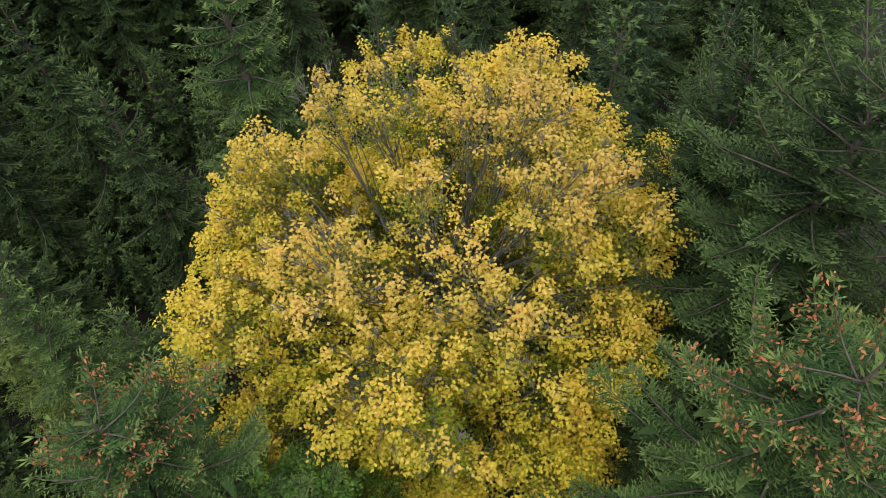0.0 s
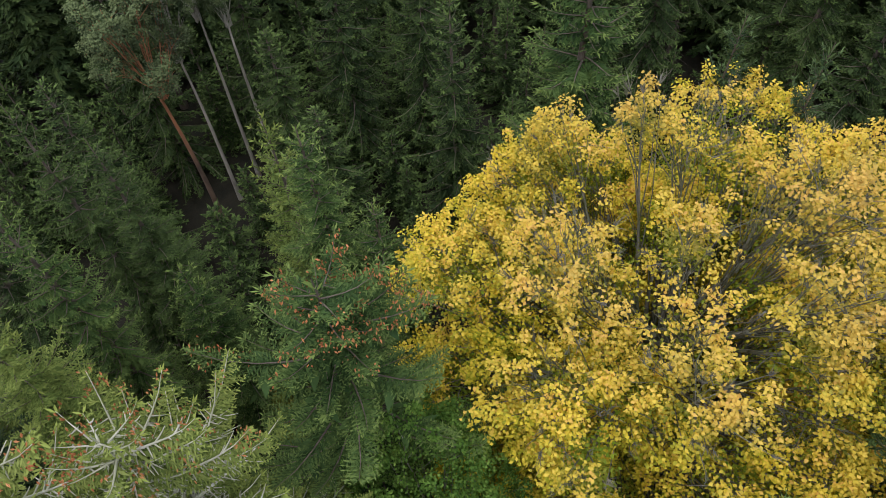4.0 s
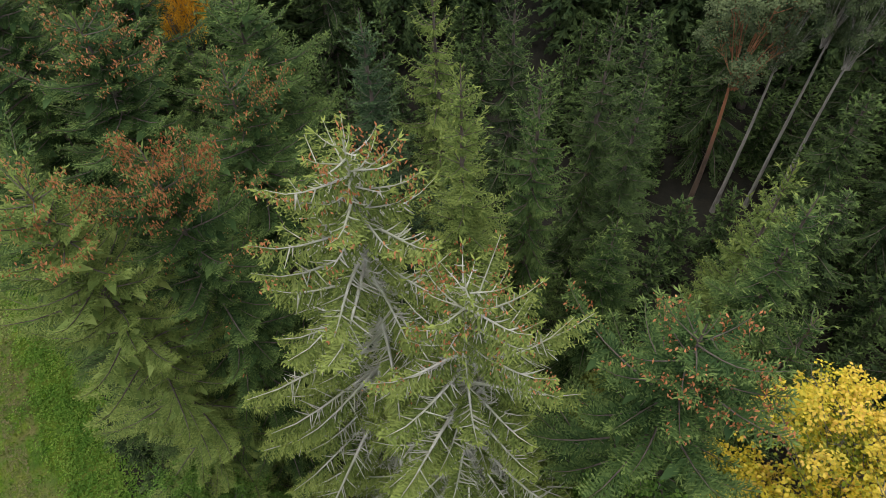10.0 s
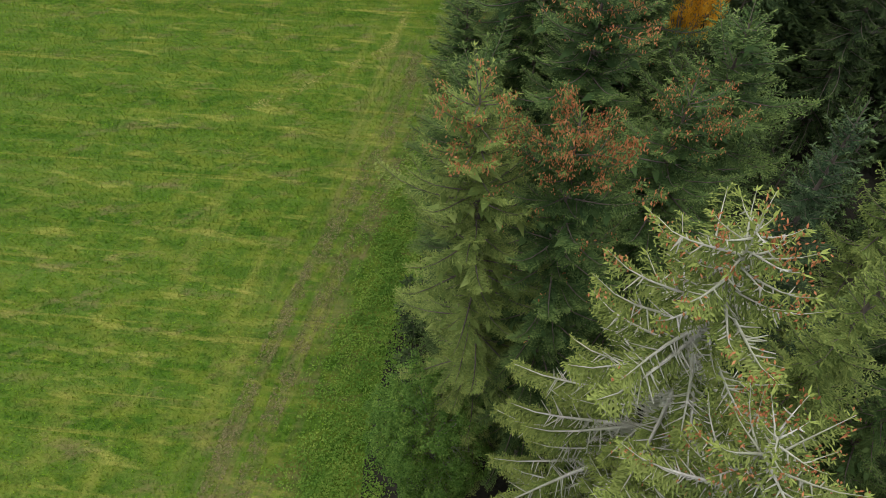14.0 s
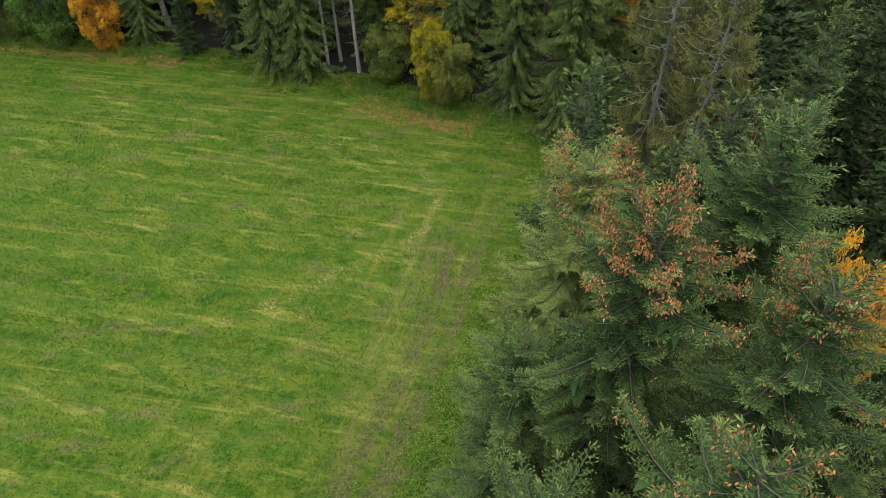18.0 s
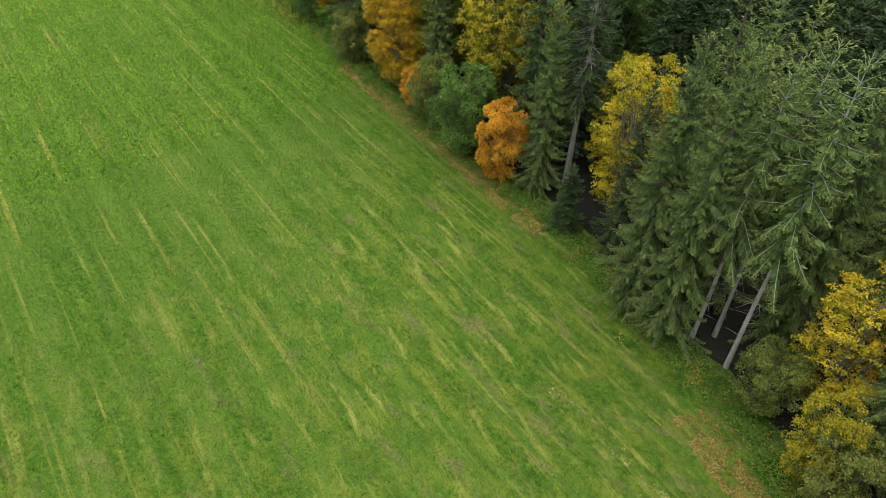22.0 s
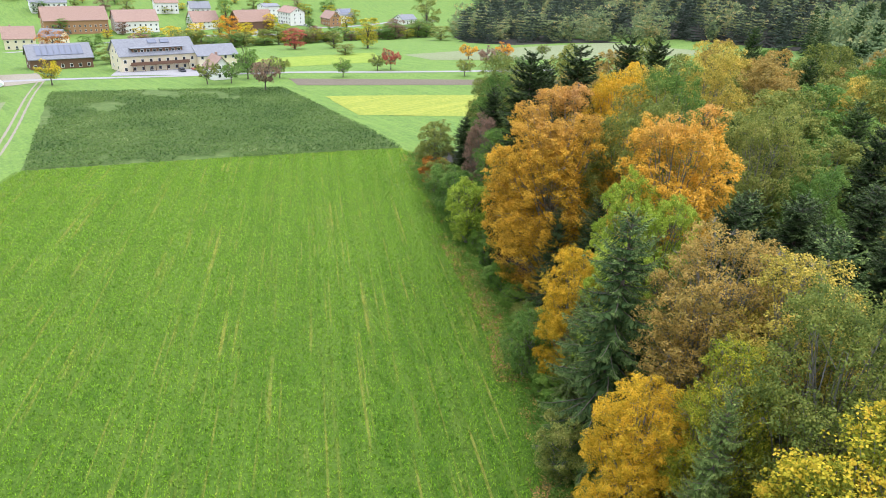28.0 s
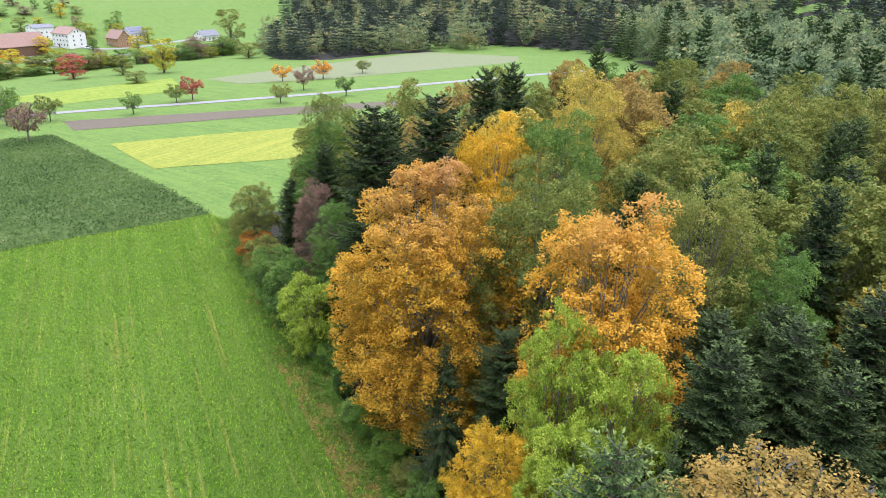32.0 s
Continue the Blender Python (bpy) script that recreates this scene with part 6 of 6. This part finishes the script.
house(258.5, -115.5, 8.0, 8.0, 6.4, 4.2, 7.6, WHITE_WALL, BROWN_TILES, "small white gabled house with a brown roof", 2)
house(320.0, -70.0, 96.0, 21.0, 13.0, 4.4, 8.6, WOOD_WALL, GREY_TILES, "house with a dark roof full of solar panels", 2, panels=8)
house(293.0, -38.0, 80.0, 20.0, 14.0, 5.0, 9.0, RED_BOARDS, BROWN_TILES, "red-brown farm barn with a broad roof", 2, windows=False, chimney=False)
house(240.0, -40.5, 85.0, 20.0, 12.0, 3.6, 5.2, ORANGE_BOARDS, BROWN_TILES, "low orange boarded shed beside the farm track", 1, windows=False, chimney=False)
house(522.0, -86.0, 95.0, 36.0, 18.0, 8.0, 15.0, ORANGE_BOARDS, RED_TILES, "large farmhouse with a red tile roof", 2)
house(521.0, -121.0, 95.0, 26.0, 16.0, 7.0, 13.0, WHITE_WALL, BROWN_TILES, "white house joined to a brown barn", 2)
house(579.0, -150.0, 90.0, 16.0, 12.0, 7.0, 11.0, WHITE_WALL, RED_TILES, "white house with a red roof", 2)
house(566.0, -171.0, 90.0, 14.0, 11.0, 6.0, 10.0, WHITE_WALL, GREY_TILES, "white house with a dark grey roof", 2)
house(526.0, -165.0, 100.0, 18.0, 13.0, 5.0, 11.0, WHITE_WALL, BROWN_TILES, "white house with a broad brown roof", 2)
house(520.0, -197.0, 100.0, 26.0, 15.0, 6.0, 12.5, WOOD_WALL, RED_TILES, "long barn with a pale red roof", 1, windows=False)
house(563.0, -222.0, 100.0, 13.0, 11.0, 7.5, 9.0, WHITE_WALL, GREY_TILES, "white two-storey house with a flat grey roof", 2)
house(536.0, -231.0, 20.0, 15.0, 13.0, 8.5, 12.0, WHITE_WALL, BROWN_TILES, "tall white modern house with three storeys", 3)
house(528.0, -259.0, 15.0, 12.0, 10.0, 5.5, 10.0, ORANGE_BOARDS, BROWN_TILES, "orange wooden house with a gable", 2)
house(539.0, -274.0, 100.0, 12.0, 10.0, 6.0, 9.5, WHITE_WALL, GREY_TILES, "white house with solar panels on its roof", 2, panels=5)
house(530.0, -323.0, 100.0, 14.0, 11.0, 3.4, 6.4, WHITE_WALL, GREY_TILES, "low house with a grey hipped roof", 1)
house(438.0, -56.0, 90.0, 14.0, 12.0, 6.0, 11.0, CREAM_WALL, BROWN_TILES, "cream house with a brown roof", 2)
house(585.0, -74.0, 95.0, 22.0, 14.0, 6.0, 11.0, WHITE_WALL, GREY_TILES, "white house with a long grey roof", 2)
house(470.0, -72.0, 60.0, 12.0, 10.0, 5.0, 8.5, CREAM_WALL, GREY_TILES, "cream house at the bend of the road", 2)
house(640.0, -120.0, 95.0, 16.0, 12.0, 6.0, 10.5, WHITE_WALL, RED_TILES, "white house with a red roof on the slope", 2)


def car(x, y, turn, colour, label):
    ob = new("car")
    ob.matrix_basis = pose(x, y, hill(x, y) + 0.12, 0, 0, turn)
    paint = Nodes("car_paint", 0.3).colour(colour)
    bm = box(bmesh.new(), -2.1, 2.1, -0.88, 0.88, 0.3, 0.85, 0.12)
    part("body", bm, paint, ob)
    cabin = part("cabin", box(bmesh.new(), -1.2, 1.0, -0.76, 0.76, 0.85, 1.42, 0.16), GLASS, ob, "dark glass cabin")
    part("roof", box(bmesh.new(), -0.95, 0.75, -0.7, 0.7, 1.42, 1.47), paint, cabin)
    for wx in (-1.3, 1.3):
        for wy in (-0.82, 0.82):
            bm = bmesh.new()
            bmesh.ops.create_cone(bm, cap_ends=True, segments=14, radius1=0.32, radius2=0.32, depth=0.22, matrix=Matrix.Translation((wx, wy, 0.32)) @ Matrix.Rotation(math.pi / 2, 4, "X"))
            part("wheel", bm, METAL_DARK, ob)
    return tagged(ob, label, "car")


car(283.0, -108.0, 8.0, (0.03, 0.035, 0.05), "dark parked car before the inn")
car(286.0, -114.0, 100.0, (0.35, 0.05, 0.05), "red parked car before the inn")
car(526.0, -238.0, 100.0, (0.75, 0.75, 0.75), "white van parked beside a house")


def bale(x, y, k):
    bm = bmesh.new()
    bmesh.ops.create_cone(bm, cap_ends=True, segments=20, radius1=0.75, radius2=0.75, depth=1.25)
    bmesh.ops.bevel(bm, geom=[e for e in bm.edges if abs(e.verts[0].co.z - e.verts[1].co.z) < 0.01], offset=0.12, segments=2, affect="EDGES")
    for v in bm.verts:
        v.co += noise.noise_vector(v.co * 2 + Vector((k, 0, 0))) * 0.05
    me = bpy.data.meshes.new("silage_bale")
    bm.to_mesh(me)
    bm.free()
    me.materials.append(FILM)
    ob = new("silage_bale", me)
    ob.matrix_basis = pose(x, y, hill(x, y) + 0.82, 90, 0, 70 + k * 17)
    return tagged(ob, "white wrapped silage bale in the farm yard", "bale", "silage bales")


FILM = Nodes("white_film", 0.35).colour((0.72, 0.76, 0.74))
for k in range(12):
    bale(266.0 + 1.6 * (k // 3), -52.0 + 1.7 * (k % 3) + 0.2 * (k // 3), k)

# ---- orchard and village trees ----
ORCH = "small spreading fruit tree in the grass beside the road"


def garden(x, y, h, w, mat, label, key="orchard", bark=BARK):
    return leafy(key, x, y, h, w, mat, label, bark, z=hill(x, y))


garden(244.2, -155.0, 6.5, 3.2, GREEN, ORCH)
garden(256.7, -173.9, 6.0, 3.4, OLIVE, ORCH)
garden(257.2, -179.6, 8.0, 3.8, PINK, "fruit tree with dark red autumn leaves by the road")
garden(228.2, -195.0, 6.5, 3.6, OLIVE, ORCH)
garden(224.8, -218.2, 6.8, 3.2, GREEN, ORCH)
garden(276.8, -226.5, 7.0, 3.8, ORANGE, "small tree with orange leaves in the fields")
garden(248.2, -217.2, 8.5, 4.0, BROWN, "nearly bare brown tree beside the road")
garden(271.0, -241.8, 7.5, 4.4, GOLD, "small golden tree in the fields")
garden(274.1, -264.6, 6.0, 3.4, OLIVE, ORCH)
garden(251.2, -134.5, 7.5, 3.6, OLIVE, ORCH)
garden(223.5, -121.6, 10.0, 4.4, BROWN, "reddish brown tree at the corner of the crop field")
garden(263.5, -65.7, 8.0, 3.8, YELLOW, "yellow tree in the grass beside the farm yard")
garden(245.4, -109.1, 7.5, 3.8, OLIVE, ORCH)
garden(244.4, -116.4, 7.0, 3.6, GREEN, ORCH)
garden(252.9, -124.0, 8.0, 4.0, GREEN, ORCH)
garden(268.0, -128.0, 9.5, 4.2, GREEN, "round green tree near the white house")
FARB = "broad_far"
garden(367.7, -178.1, 10.5, 6.0, PINK, "round tree with bright pinkish red leaves", FARB)
garden(356.1, -213.6, 16.0, 6.4, YELLOW_GREEN, "tall yellow-green tree below the village", FARB)
garden(481.9, -316.6, 28.0, 10.0, OLIVE, "very tall old tree at the village's end", FARB)
garden(474.8, -119.2, 9.0, 6.0, YELLOW, "yellow tree along the village road", FARB)
garden(472.0, -135.0, 9.0, 7.0, YELLOW, "yellow tree along the village road", FARB)
garden(476.0, -150.6, 11.0, 6.0, YELLOW, "yellow tree along the village road", FARB)
garden(426.1, -159.2, 16.0, 6.0, GOLD, "tall ochre tree below the village road", FARB)
garden(455.3, -176.3, 11.0, 6.4, YELLOW, "round yellow tree below the barn", FARB)
garden(430.3, -191.4, 11.0, 5.0, YELLOW_GREEN, "yellow-green tree below the village road", FARB)
garden(364.9, -198.3, 9.0, 5.0, OLIVE, "olive tree along the stream", FARB)
garden(323.9, -188.0, 5.0, 4.5, OLIVE, "low green bush in the pale meadow", FARB)
garden(425.4, -263.6, 13.0, 6.0, BROWN, "brown tree along the stream", FARB)
garden(435.3, -285.0, 12.0, 7.0, GREEN, "green tree along the stream", FARB)
garden(398.7, -281.5, 9.0, 7.0, OLIVE, "olive bush along the stream", FARB)
garden(364.6, -69.4, 12.0, 7.0, RUST, "rusty brown tree behind the house", FARB)
garden(325.8, -88.2, 8.0, 5.0, OLIVE, "olive tree beside the inn", FARB)
garden(345.0, -83.0, 11.0, 6.0, GREEN, "green tree behind the inn", FARB)
garden(330.0, -95.0, 9.0, 4.0, ORANGE, "orange tree at the corner of the inn", FARB)
garden(522.0, -180.0, 20.0, 6.0, GREEN, "dark tree between the village houses", FARB)
garden(556.0, -248.0, 11.0, 6.0, YELLOW_GREEN, "yellow-green tree between the village houses", FARB)
hedge_row = random.Random(5)
for k in range(72):
    u = k / 71
    hx, hy = 385 + 60 * u + hedge_row.uniform(-9, 9), -110 - 190 * u + hedge_row.uniform(-6, 6)
    garden(hx, hy, hedge_row.uniform(4, 10), hedge_row.uniform(3.5, 6), hedge_row.choice([GREEN, GREEN, OLIVE, OLIVE, YELLOW_GREEN, BROWN]), "bushy tree in the hedgerow along the stream", FARB)
for k in range(80):
    hx, hy = hedge_row.uniform(490, 690), hedge_row.uniform(-290, -30)
    if all((hx - a) ** 2 + (hy - b) ** 2 > 170 for a, b, w in PLACED):
        garden(hx, hy, hedge_row.uniform(5, 12), hedge_row.uniform(3, 6), hedge_row.choice([GREEN, OLIVE, YELLOW_GREEN, YELLOW, GREEN, BROWN]), "garden tree between the village houses", FARB)


# stands in for the pale stem foot of the dark spruce nearby
def wooden_post(x, y, h):
    bm = bmesh.new()
    bmesh.ops.create_cone(bm, cap_ends=True, segments=10, radius1=0.11, radius2=0.09, depth=h, matrix=Matrix.Translation((0, 0, h / 2)))
    bmesh.ops.bevel(bm, geom=[e for e in bm.edges if e.verts[0].co.z > h - 0.01 and e.verts[1].co.z > h - 0.01], offset=0.03, segments=1, affect="EDGES")
    me = bpy.data.meshes.new("wooden_post")
    bm.to_mesh(me)
    bm.free()
    me.materials.append(BARK_PALE)
    ob = new("wooden_post", me)
    ob.matrix_basis = pose(x, y, 0, 2, -3, 0)
    return tagged(ob, "pale bare foot of a dark spruce's stem at the wood's edge", "post")


wooden_post(66.4, -106.6, 2.4)
